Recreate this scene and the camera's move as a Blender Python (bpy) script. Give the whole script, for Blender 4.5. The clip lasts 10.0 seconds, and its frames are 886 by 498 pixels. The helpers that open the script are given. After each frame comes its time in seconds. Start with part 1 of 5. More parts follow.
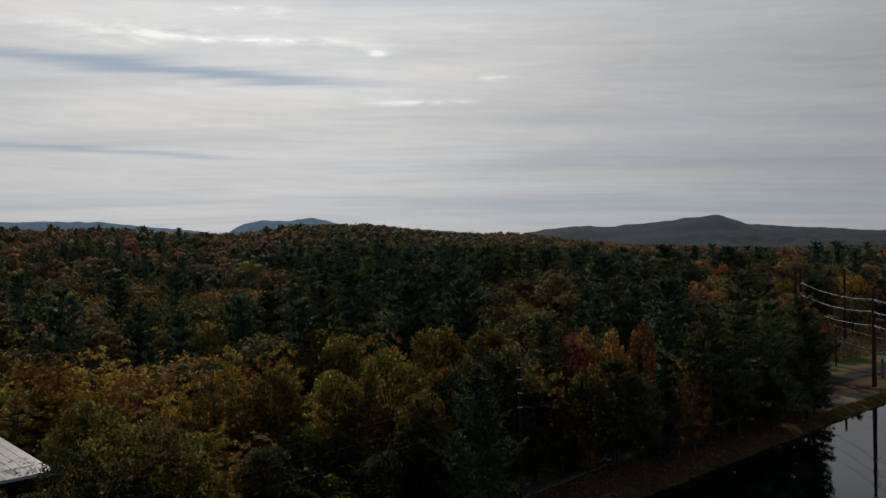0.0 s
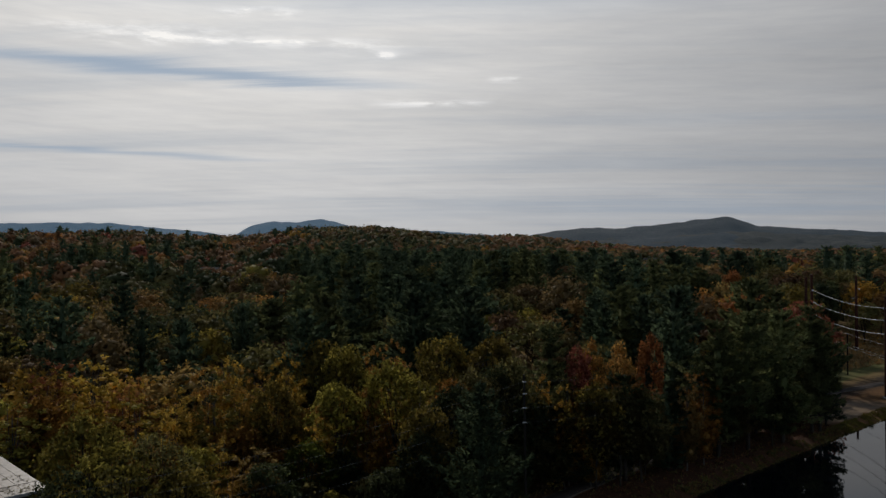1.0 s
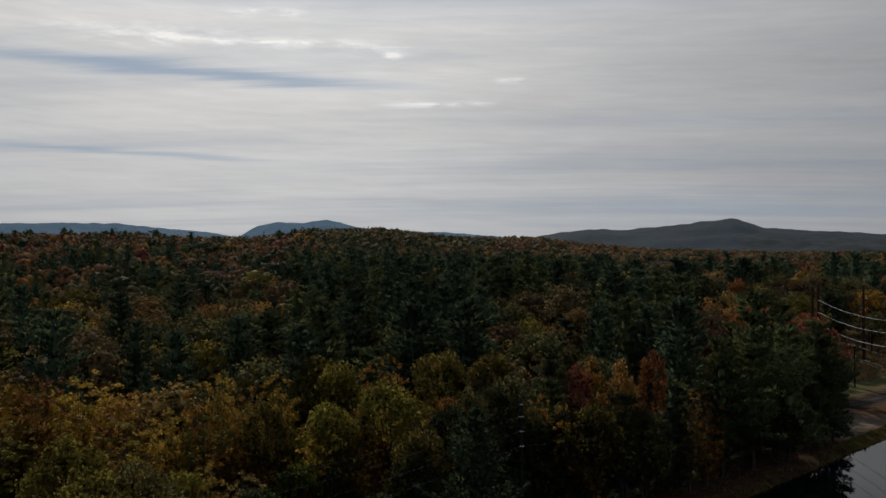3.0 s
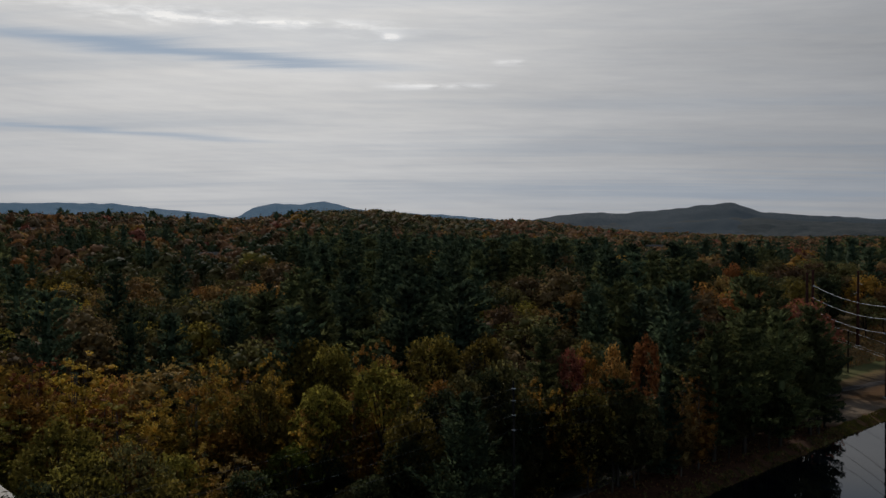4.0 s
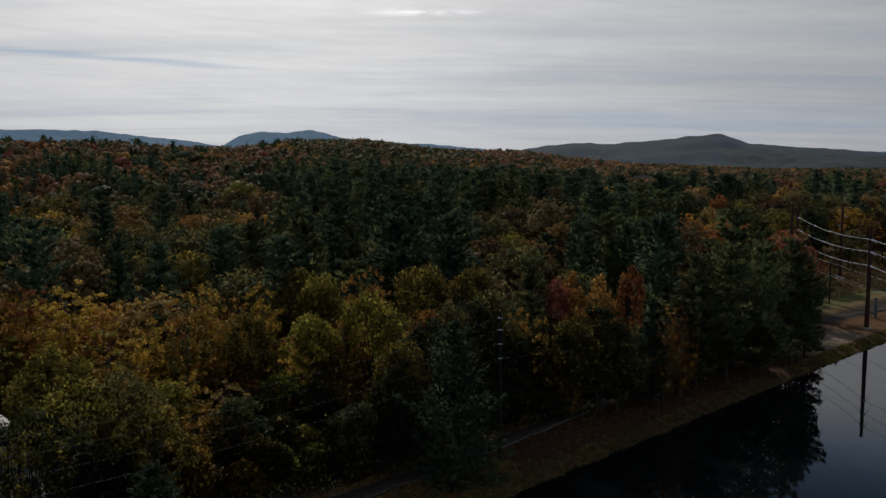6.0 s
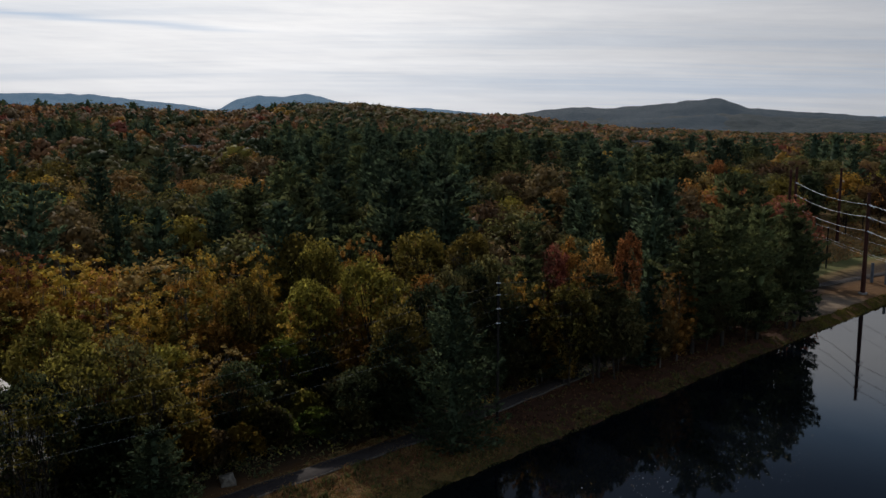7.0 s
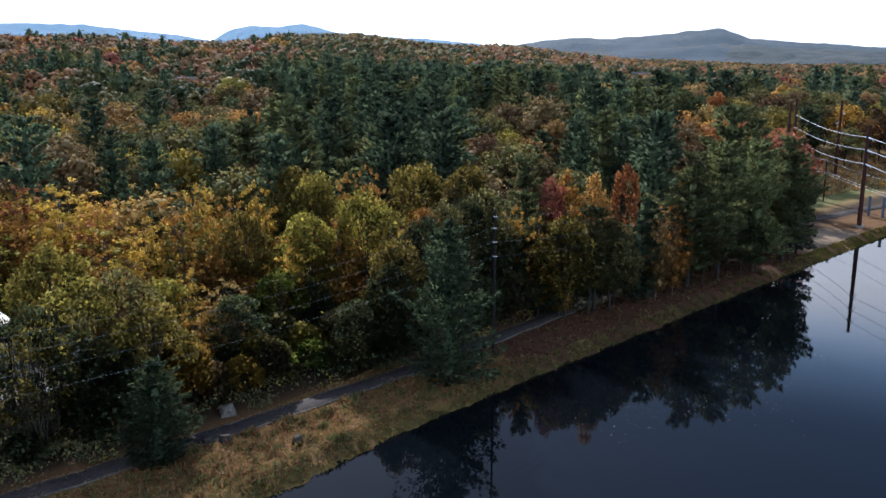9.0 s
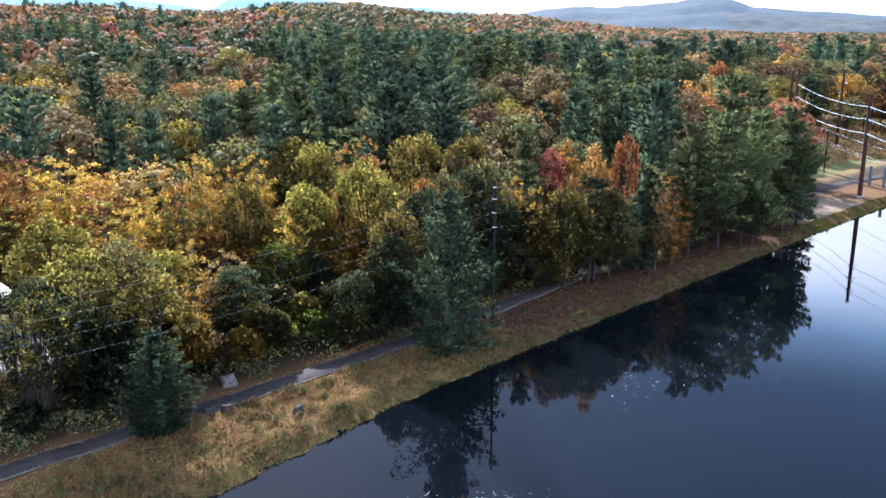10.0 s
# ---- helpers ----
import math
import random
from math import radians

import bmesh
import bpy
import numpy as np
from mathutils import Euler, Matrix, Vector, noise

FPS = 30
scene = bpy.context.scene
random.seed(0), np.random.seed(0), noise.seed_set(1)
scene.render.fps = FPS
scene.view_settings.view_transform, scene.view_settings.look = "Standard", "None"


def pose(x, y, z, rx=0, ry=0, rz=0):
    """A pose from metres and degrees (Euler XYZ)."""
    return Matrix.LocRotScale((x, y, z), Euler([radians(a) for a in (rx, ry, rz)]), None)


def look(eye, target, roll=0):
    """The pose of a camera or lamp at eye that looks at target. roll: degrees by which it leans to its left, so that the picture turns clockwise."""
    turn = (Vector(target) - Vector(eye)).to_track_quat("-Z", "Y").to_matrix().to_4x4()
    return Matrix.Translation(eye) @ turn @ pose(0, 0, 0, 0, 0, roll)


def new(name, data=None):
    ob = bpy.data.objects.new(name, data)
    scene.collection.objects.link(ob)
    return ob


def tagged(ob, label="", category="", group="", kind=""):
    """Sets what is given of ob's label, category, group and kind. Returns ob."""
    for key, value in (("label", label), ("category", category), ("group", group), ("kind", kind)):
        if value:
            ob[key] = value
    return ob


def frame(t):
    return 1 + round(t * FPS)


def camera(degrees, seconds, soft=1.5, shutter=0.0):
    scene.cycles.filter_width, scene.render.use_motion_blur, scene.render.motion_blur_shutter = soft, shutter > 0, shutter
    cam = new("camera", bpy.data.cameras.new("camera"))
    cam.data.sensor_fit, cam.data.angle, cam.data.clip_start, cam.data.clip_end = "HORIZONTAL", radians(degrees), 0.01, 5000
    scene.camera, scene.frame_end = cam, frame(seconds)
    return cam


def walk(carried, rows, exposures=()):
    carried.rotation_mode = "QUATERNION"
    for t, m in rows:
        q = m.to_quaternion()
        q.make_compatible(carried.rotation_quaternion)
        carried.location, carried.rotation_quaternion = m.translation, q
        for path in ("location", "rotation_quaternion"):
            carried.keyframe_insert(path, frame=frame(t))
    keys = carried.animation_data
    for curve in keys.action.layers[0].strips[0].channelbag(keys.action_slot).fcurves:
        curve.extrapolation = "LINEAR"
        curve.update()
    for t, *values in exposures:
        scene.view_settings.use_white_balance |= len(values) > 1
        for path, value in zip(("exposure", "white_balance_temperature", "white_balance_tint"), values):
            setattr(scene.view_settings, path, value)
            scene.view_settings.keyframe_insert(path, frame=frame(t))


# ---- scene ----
cam = camera(53.0, 10.0)
PATH = [
    (0, (-1.349, -3.737, 29.628), (-1.354, -1.737, 29.617), -0.9),
    (0.5, (-1.027, -2.825, 30.177), (-1.044, -0.826, 30.168), -0.9),
    (1, (-0.755, -1.875, 30.764), (-0.78, 0.125, 30.756), -0.8),
    (1.5, (-0.43, -0.984, 31.372), (-0.466, 1.016, 31.365), -0.7),
    (2, (-0.15, -0.192, 31.921), (-0.192, 1.808, 31.916), -0.8),
    (3.5, (0.595, 1.095, 32.769), (0.561, 3.095, 32.76), -0.5),
    (4, (0.79, 1.017, 32.797), (0.758, 3.016, 32.751), -0.3),
    (4.5, (0.848, 0.859, 32.806), (0.824, 2.857, 32.72), -0.2),
    (5, (0.776, 0.702, 32.835), (0.767, 2.698, 32.71), -0.1),
    (5.5, (0.735, 0.603, 32.865), (0.728, 2.596, 32.701), -0.0),
    (7, (0.582, 0.682, 32.916), (0.584, 2.662, 32.634), 0.1),
    (7.5, (0.62, 0.678, 32.92), (0.622, 2.652, 32.6), 0.1),
    (8, (0.69, 0.708, 32.93), (0.694, 2.675, 32.573), 0.1),
    (8.5, (0.7, 0.7, 32.94), (0.707, 2.661, 32.546), 0.1),
    (9, (0.719, 0.679, 32.964), (0.726, 2.632, 32.534), 0.1),
    (9.5, (0.78, 0.658, 32.99), (0.786, 2.603, 32.526), 0.0),
    (10, (0.796, 0.606, 32.991), (0.802, 2.544, 32.497), -0.0),
]
walk(cam, [(t, look(eye, target, roll)) for t, eye, target, roll in PATH],
     [(0, -1.25, 6500, 10), (2.2, -1.25, 6500, 10), (3.5, -1.36, 6450, 10), (4.5, -1.34, 6400, 10), (5.5, -1.2, 6400, 10), (7.0, -0.7, 6400, 11), (7.5, -0.45, 6250, 11), (8.5, 0.48, 5850, 11), (9, 0.93, 5650, 13), (9.5, 1.4, 5520, 14), (10, 2.06, 5450, 15)])

# ---- light ----
SUN_AZ, SUN_EL = radians(-14), radians(31)      # azimuth from +y, towards +x
sun_dir = Vector((math.sin(SUN_AZ) * math.cos(SUN_EL), math.cos(SUN_AZ) * math.cos(SUN_EL), math.sin(SUN_EL)))
sun = new("sun", bpy.data.lights.new("sun", "SUN"))
sun.data.energy, sun.data.angle, sun.data.color = 3.6, radians(1.2), (1.0, 0.95, 0.87)
sun.matrix_world = look(sun_dir * 200, (0, 0, 0))


class Nodes:
    """Short-hand for building a node tree."""

    def __init__(self, tree):
        self.tree = tree
        tree.nodes.clear()

    def add(self, kind, props=None, **inputs):
        node = self.tree.nodes.new(kind)
        props = props or {}
        if "operation" in props:
            node.operation = props["operation"]
        if "use_clamp" in props:
            node.use_clamp = props["use_clamp"]
        if "data_type" in props:
            node.data_type, node.blend_type = props["data_type"], props["blend_type"]
        if "interpolation_type" in props:
            node.interpolation_type = props["interpolation_type"]
        for key, value in inputs.items():
            key = int(key[1:]) if key[0] == "i" and key[1:].isdigit() else key.replace("_", " ")
            self.put(node.inputs[key], value)
        return node

    def put(self, socket, value):
        if isinstance(value, bpy.types.Node):
            value = value.outputs[0]
        if isinstance(value, bpy.types.NodeSocket):
            self.tree.links.new(value, socket)
        else:
            socket.default_value = value

    def math(self, op, a, b=0.0, c=0.0, clamp=False):
        return self.add("ShaderNodeMath", {"operation": op, "use_clamp": clamp}, i0=a, i1=b, i2=c)

    def mix(self, fac, a, b, blend="MIX"):
        node = self.add("ShaderNodeMix", {"data_type": "RGBA", "blend_type": blend})
        for i, value in ((0, fac), (6, a), (7, b)):
            if isinstance(value, tuple) and len(value) == 3:
                value = (*value, 1.0)
            self.put(node.inputs[i], value)
        return node.outputs[2]

    def noise(self, vector, scale, detail=3.0, rough=0.55):
        return self.add("ShaderNodeTexNoise", None, Vector=vector, Scale=scale, Detail=detail, Roughness=rough).outputs[0]

    def ramp(self, fac, *stops):
        node = self.add("ShaderNodeValToRGB", None, Fac=fac)
        while len(node.color_ramp.elements) < len(stops):
            node.color_ramp.elements.new(0.5)
        for element, (place, value) in zip(node.color_ramp.elements, stops):
            element.position = place
            element.color = (*value, 1.0) if isinstance(value, tuple) else (value, value, value, 1.0)
        return node.outputs[0]

    def smooth(self, value, low, high):
        node = self.add("ShaderNodeMapRange", {"interpolation_type": "SMOOTHSTEP"}, i0=value, i1=low, i2=high)
        return node.outputs[0]


def make_world():
    world = bpy.data.worlds.new("sky")
    scene.world = world
    world.use_nodes = True
    n = Nodes(world.node_tree)
    place = n.add("ShaderNodeTexCoord").outputs["Generated"]
    xyz = n.add("ShaderNodeSeparateXYZ", None, i0=place)
    x, y, z = xyz.outputs
    sky = n.add("ShaderNodeTexSky")
    sky.sky_type, sky.sun_disc, sky.sun_elevation, sky.sun_rotation, sky.dust_density = "NISHITA", False, SUN_EL, SUN_AZ, 1.5
    blue = n.mix(1.0, sky.outputs[0], (0.1, 0.1, 0.1), "MULTIPLY")
    # a high sheet of cloud: the way is carried out to a flat layer, so that its streaks draw together towards the horizon
    up = n.math("ADD", n.math("MAXIMUM", z, 0.0), 0.06)
    flat = n.add("ShaderNodeCombineXYZ", None, X=n.math("DIVIDE", x, up), Y=n.math("DIVIDE", y, up), Z=0.0)
    turned = n.add("ShaderNodeMapping", None, Vector=flat, Rotation=(0, 0, radians(8)), Scale=(0.34, 1.5, 1))
    warp = n.noise(turned, 0.8, 2.0)
    bent = n.add("ShaderNodeVectorMath", {"operation": "ADD"}, i0=turned, i1=n.add("ShaderNodeCombineXYZ", None, X=warp, Y=n.math("MULTIPLY", warp, 0.7), Z=0.0))
    broad = n.noise(bent, 0.55, 4.0, 0.5)
    fine = n.noise(n.add("ShaderNodeMapping", None, Vector=bent, Scale=(0.8, 2.2, 1)), 1.6, 7.0, 0.62)
    streak = n.math("ADD", n.math("MULTIPLY", broad, 0.75), n.math("MULTIPLY", fine, 0.25))
    cover = n.math("ADD", 0.80, n.math("MULTIPLY", n.smooth(streak, 0.34, 0.54), 0.20))
    across = n.math("DEGREES", n.math("ARCTAN2", x, y))
    height = n.math("DEGREES", n.math("ARCSINE", z))
    ragged = n.math("SUBTRACT", fine, 0.5)

    def band(centre_az, half_az, centre_el, half_el, slope=0.0):
        """A long soft streak in the sheet, frayed by the fine noise."""
        away = n.math("SUBTRACT", across, centre_az)
        line = n.math("ADD", n.math("SUBTRACT", n.math("SUBTRACT", height, centre_el), n.math("MULTIPLY", away, slope)), n.math("MULTIPLY", ragged, half_el * 4.0))
        dist = n.math("ADD", n.math("POWER", n.math("ABSOLUTE", n.math("DIVIDE", line, half_el)), 2.0), n.math("POWER", n.math("ABSOLUTE", n.math("DIVIDE", away, half_az)), 4.0))
        return n.math("POWER", 2.718, n.math("MULTIPLY", dist, -1.0))

    # the sheet thins out overhead, and a gap of blue runs through it low on one side
    cover = n.math("MULTIPLY", cover, n.math("SUBTRACT", 1.0, n.math("MULTIPLY", n.smooth(height, 13.5, 18.5), 0.95)))
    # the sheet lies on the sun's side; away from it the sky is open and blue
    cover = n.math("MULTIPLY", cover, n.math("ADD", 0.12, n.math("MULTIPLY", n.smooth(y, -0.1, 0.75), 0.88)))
    gap = n.math("ADD", n.math("MULTIPLY", band(-17, 13, 10.9, 0.45, -0.05), 0.75), n.math("MULTIPLY", band(-21, 9, 5.9, 0.16, -0.04), 0.5))
    gap = n.math("ADD", gap, n.math("MULTIPLY", band(12, 22, 2.4, 0.9, 0.0), 0.2), clamp=True)
    cover = n.math("MULTIPLY", cover, n.math("SUBTRACT", 1.0, n.math("MULTIPLY", gap, 0.92)))
    toward = n.add("ShaderNodeVectorMath", {"operation": "DOT_PRODUCT"}, i0=place, i1=tuple(sun_dir)).outputs["Value"]
    glow = n.math("POWER", n.math("MAXIMUM", toward, 0.0), 7.0)
    wisps = n.math("ADD", n.math("ADD", band(-1.2, 3.4, 9.1, 0.22), n.math("MULTIPLY", band(-4.6, 1.1, 12.0, 0.22), 1.0)),
                   n.math("ADD", n.math("MULTIPLY", band(3.5, 1.1, 10.5, 0.22), 0.6), n.math("MULTIPLY", band(-12.3, 2.6, 14.5, 0.4, 0.02), 0.8)))
    wisps = n.math("ADD", wisps, n.math("MULTIPLY", band(-14, 11, 12.75, 0.5, -0.03), 0.9))
    low = n.math("MULTIPLY", n.math("SUBTRACT", 1.0, n.smooth(height, 1.0, 9.0)), 0.06)
    frayed = n.noise(n.add("ShaderNodeCombineXYZ", None, X=n.math("MULTIPLY", across, 0.32), Y=n.math("MULTIPLY", height, 1.5), Z=0.0), 1.0, 7.0, 0.62)
    wisps = n.math("MULTIPLY", wisps, n.math("MULTIPLY", n.smooth(frayed, 0.40, 0.62), 1.5))
    lit = n.math("ADD", n.math("ADD", n.math("ADD", 0.71, low), n.math("MULTIPLY", glow, 1.55)), n.math("MULTIPLY", wisps, 0.42))
    white = n.mix(1.0, n.mix(glow, (0.90, 0.925, 0.97), (1.0, 0.96, 0.90)), n.add("ShaderNodeCombineXYZ", None, X=lit, Y=lit, Z=lit), "MULTIPLY")
    shade = n.math("ADD", 0.83, n.math("MULTIPLY", n.math("ADD", n.math("MULTIPLY", broad, 0.8), n.math("MULTIPLY", fine, 0.2)), 0.34))
    drift = n.noise(n.add("ShaderNodeCombineXYZ", None, X=n.math("MULTIPLY", across, 0.05), Y=n.math("ADD", n.math("MULTIPLY", height, 0.30), n.math("MULTIPLY", across, 0.012)), Z=3.0), 1.0, 4.0, 0.5)
    shade = n.math("MULTIPLY", shade, n.math("ADD", 0.86, n.math("MULTIPLY", drift, 0.30)))
    white = n.mix(1.0, white, n.add("ShaderNodeCombineXYZ", None, X=shade, Y=shade, Z=shade), "MULTIPLY")
    # combed fibres of ice cloud
    fibre = n.noise(n.add("ShaderNodeCombineXYZ", None, X=n.math("MULTIPLY", across, 0.22), Y=n.math("ADD", n.math("MULTIPLY", height, 2.2), n.math("MULTIPLY", across, 0.10)), Z=7.0), 1.0, 8.0, 0.66)
    white = n.mix(1.0, white, n.add("ShaderNodeCombineXYZ", None, X=n.math("ADD", 0.85, n.math("MULTIPLY", fibre, 0.30)), Y=n.math("ADD", 0.86, n.math("MULTIPLY", fibre, 0.28)), Z=n.math("ADD", 0.89, n.math("MULTIPLY", fibre, 0.22))), "MULTIPLY")
    cover = n.math("MAXIMUM", cover, n.math("MULTIPLY", wisps, 0.9))
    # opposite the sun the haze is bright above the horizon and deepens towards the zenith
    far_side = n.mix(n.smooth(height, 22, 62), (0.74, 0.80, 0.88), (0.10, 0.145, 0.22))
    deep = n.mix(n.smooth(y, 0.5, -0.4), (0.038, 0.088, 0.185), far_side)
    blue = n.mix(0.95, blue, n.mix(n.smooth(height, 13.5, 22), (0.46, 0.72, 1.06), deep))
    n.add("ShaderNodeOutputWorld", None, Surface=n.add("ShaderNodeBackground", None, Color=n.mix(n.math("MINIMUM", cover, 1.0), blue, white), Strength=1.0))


make_world()


# ---- materials ----
def material(name):
    m = bpy.data.materials.new(name)
    m.use_nodes = True
    return m, Nodes(m.node_tree)


def finish(m, n, surface):
    n.add("ShaderNodeOutputMaterial", None, Surface=surface)
    return m


def leaf_material(name, dark, light, through_light=0.5, gloss=0.75):
    """Leaves: colour by tree, by branch and by leaf; the sun shines through them."""
    m, n = material(name)
    rnd = n.add("ShaderNodeObjectInfo").outputs["Random"]
    leaf = n.add("ShaderNodeNewGeometry").outputs["Random Per Island"]
    pos = n.add("ShaderNodeNewGeometry").outputs["Position"]
    patch = n.noise(pos, 0.14, 3.0)
    fac = n.math("ADD", n.math("ADD", n.math("MULTIPLY", leaf, 0.26), n.math("MULTIPLY", rnd, 0.42)), n.math("MULTIPLY", n.math("SUBTRACT", patch, 0.5), 1.3), clamp=True)
    col = n.mix(fac, dark, light)
    hue = n.add("ShaderNodeHueSaturation", None, Hue=n.math("ADD", 0.489, n.math("MULTIPLY", rnd, 0.03)), Saturation=0.96, Value=n.math("MULTIPLY", n.math("ADD", 0.88, n.math("MULTIPLY", leaf, 0.24)), n.math("ADD", 0.45, n.math("ADD", n.math("MULTIPLY", rnd, 0.3), n.math("MULTIPLY", n.noise(pos, 0.09, 1.0), 0.8)))), Color=col)
    front = n.add("ShaderNodeBsdfPrincipled", None, Base_Color=hue, Roughness=gloss, Specular_IOR_Level=0.15)
    back = n.add("ShaderNodeBsdfTranslucent", None, Color=hue)
    return finish(m, n, n.add("ShaderNodeMixShader", None, i0=through_light, i1=front, i2=back))


# salmon, bronze, tan, olive and green are muted partly to paint distant haze
LEAF = {
    "yellow": leaf_material("yellow_leaves", (0.46, 0.255, 0.030), (0.86, 0.54, 0.065)),
    "gold": leaf_material("gold_leaves", (0.44, 0.215, 0.032), (0.84, 0.455, 0.065)),
    "orange": leaf_material("orange_leaves", (0.42, 0.165, 0.045), (0.80, 0.36, 0.085)),
    "salmon": leaf_material("salmon_leaves", (0.29, 0.135, 0.062), (0.58, 0.295, 0.135)),
    "red": leaf_material("red_leaves", (0.32, 0.085, 0.055), (0.62, 0.19, 0.11)),
    "bronze": leaf_material("bronze_leaves", (0.18, 0.110, 0.052), (0.37, 0.230, 0.105)),
    "tan": leaf_material("tan_leaves", (0.31, 0.175, 0.052), (0.60, 0.36, 0.12)),
    "twig": leaf_material("grey_twigs", (0.12, 0.10, 0.09), (0.26, 0.22, 0.195), 0.1),
    "olive": leaf_material("olive_leaves", (0.135, 0.112, 0.040), (0.30, 0.245, 0.085)),
    "yellowgreen": leaf_material("yellow_green_leaves", (0.24, 0.185, 0.032), (0.56, 0.43, 0.070)),
    "lime": leaf_material("lime_leaves", (0.18, 0.225, 0.03), (0.44, 0.50, 0.07)),
    "green": leaf_material("green_leaves", (0.060, 0.078, 0.034), (0.165, 0.178, 0.068)),
    "pine": leaf_material("pine_needles", (0.064, 0.096, 0.054), (0.168, 0.212, 0.106), 0.5, 0.85),
    # pine needles made paler to paint the sun on the two bank pines
    "pinefresh": leaf_material("lit_pine_needles", (0.080, 0.118, 0.060), (0.190, 0.245, 0.118), 0.5, 0.85),
    "pinelight": leaf_material("old_pine_needles", (0.105, 0.122, 0.048), (0.265, 0.27, 0.098), 0.5, 0.85),
}


def bark_material(name, dark, light):
    m, n = material(name)
    pos = n.add("ShaderNodeNewGeometry").outputs["Position"]
    grain = n.noise(n.add("ShaderNodeMapping", None, Vector=pos, Scale=(6, 6, 1.2)), 1.5, 5.0)
    bsdf = n.add("ShaderNodeBsdfPrincipled", None, Base_Color=n.ramp(grain, (0.3, dark), (0.7, light)), Roughness=0.9, Specular_IOR_Level=0.15)
    n.put(bsdf.inputs["Normal"], n.add("ShaderNodeBump", None, Height=grain, Strength=0.5, Distance=0.05))
    return finish(m, n, bsdf)


BARK = bark_material("bark", (0.022, 0.017, 0.013), (0.06, 0.046, 0.034))
PALE_BARK = bark_material("pale_bark", (0.06, 0.05, 0.04), (0.15, 0.128, 0.105))


def plain_material(name, dark, light, roughness=0.8, scale=3.0, metallic=0.0, bump=0.2):
    m, n = material(name)
    pos = n.add("ShaderNodeNewGeometry").outputs["Position"]
    spots = n.math("ADD", n.math("MULTIPLY", n.noise(pos, scale, 5.0), 0.6), n.math("MULTIPLY", n.noise(pos, scale * 0.13, 3.0), 0.4))
    bsdf = n.add("ShaderNodeBsdfPrincipled", None, Base_Color=n.ramp(spots, (0.32, dark), (0.68, light)), Roughness=roughness, Metallic=metallic, Specular_IOR_Level=0.5 if roughness < 0.8 else 0.15)
    n.put(bsdf.inputs["Normal"], n.add("ShaderNodeBump", None, Height=spots, Strength=bump, Distance=0.05))
    return finish(m, n, bsdf)


ASPHALT = plain_material("worn_asphalt", (0.028, 0.021, 0.019), (0.066, 0.052, 0.046), 0.9, 2.0)
GRIT = plain_material("dusty_grit", (0.06, 0.052, 0.042), (0.17, 0.145, 0.12), 0.95, 3.0)
GRAVEL = plain_material("pale_gravel", (0.20, 0.18, 0.16), (0.40, 0.37, 0.34), 0.95, 3.0)
RUST = plain_material("weathering_steel", (0.034, 0.013, 0.009), (0.080, 0.028, 0.018), 0.85, 1.5)
OLD_WOOD = plain_material("weathered_pole_wood", (0.010, 0.008, 0.007), (0.028, 0.022, 0.018), 0.9, 2.0)
GREY_METAL = plain_material("galvanised_metal", (0.055, 0.065, 0.08), (0.11, 0.125, 0.145), 0.6, 3.0, 0.2)
PORCELAIN = plain_material("pale_insulator_glaze", (0.62, 0.62, 0.62), (0.8, 0.8, 0.8), 0.3, 3.0)
OLD_GLAZE = plain_material("dull_insulator_glaze", (0.32, 0.32, 0.31), (0.46, 0.46, 0.45), 0.4, 3.0)
WIRE = plain_material("aluminium_cable", (0.62, 0.62, 0.62), (0.80, 0.80, 0.80), 0.5, 3.0, 0.0)
DULL_WIRE = plain_material("weathered_cable", (0.14, 0.14, 0.14), (0.24, 0.24, 0.24), 1.0, 3.0, 0.0)
STONE = plain_material("grey_stone", (0.05, 0.040, 0.030), (0.21, 0.18, 0.145), 0.95, 4.0, 0.0, 0.9)
SHEET_ROOF = plain_material("weathered_sheet_roof", (0.07, 0.045, 0.03), (0.34, 0.26, 0.19), 0.42, 1.4)
PALE_WALL = plain_material("pale_siding", (0.30, 0.29, 0.28), (0.46, 0.45, 0.44), 0.8, 1.0)
DARK_ROOF = plain_material("grey_roof_shingle", (0.05, 0.05, 0.05), (0.10, 0.10, 0.10), 0.9, 1.0)
DARK_GLASS = plain_material("dark_window_glass", (0.015, 0.018, 0.02), (0.03, 0.03, 0.035), 0.1, 1.0)


def water_material():
    m, n = material("pond_water")
    pos = n.add("ShaderNodeNewGeometry").outputs["Position"]
    ripple = n.noise(n.add("ShaderNodeMapping", None, Vector=pos, Scale=(1, 1.6, 1)), 1.1, 4.0)
    bsdf = n.add("ShaderNodeBsdfPrincipled", None, Base_Color=(0.003, 0.0042, 0.006, 1), Roughness=0.0, IOR=1.29)
    n.put(bsdf.inputs["Normal"], n.add("ShaderNodeBump", None, Height=ripple, Strength=0.03, Distance=0.05))
    return finish(m, n, bsdf)


WATER = water_material()

# ---- plan: u runs along the pond's shore, v from the pond into the woods ----
ROOT = math.sqrt(0.5)


def uv_of(x, y):
    return (x + y) * ROOT, (y - x) * ROOT


def xy_of(u, v):
    return (u - v) * ROOT, (u + v) * ROOT


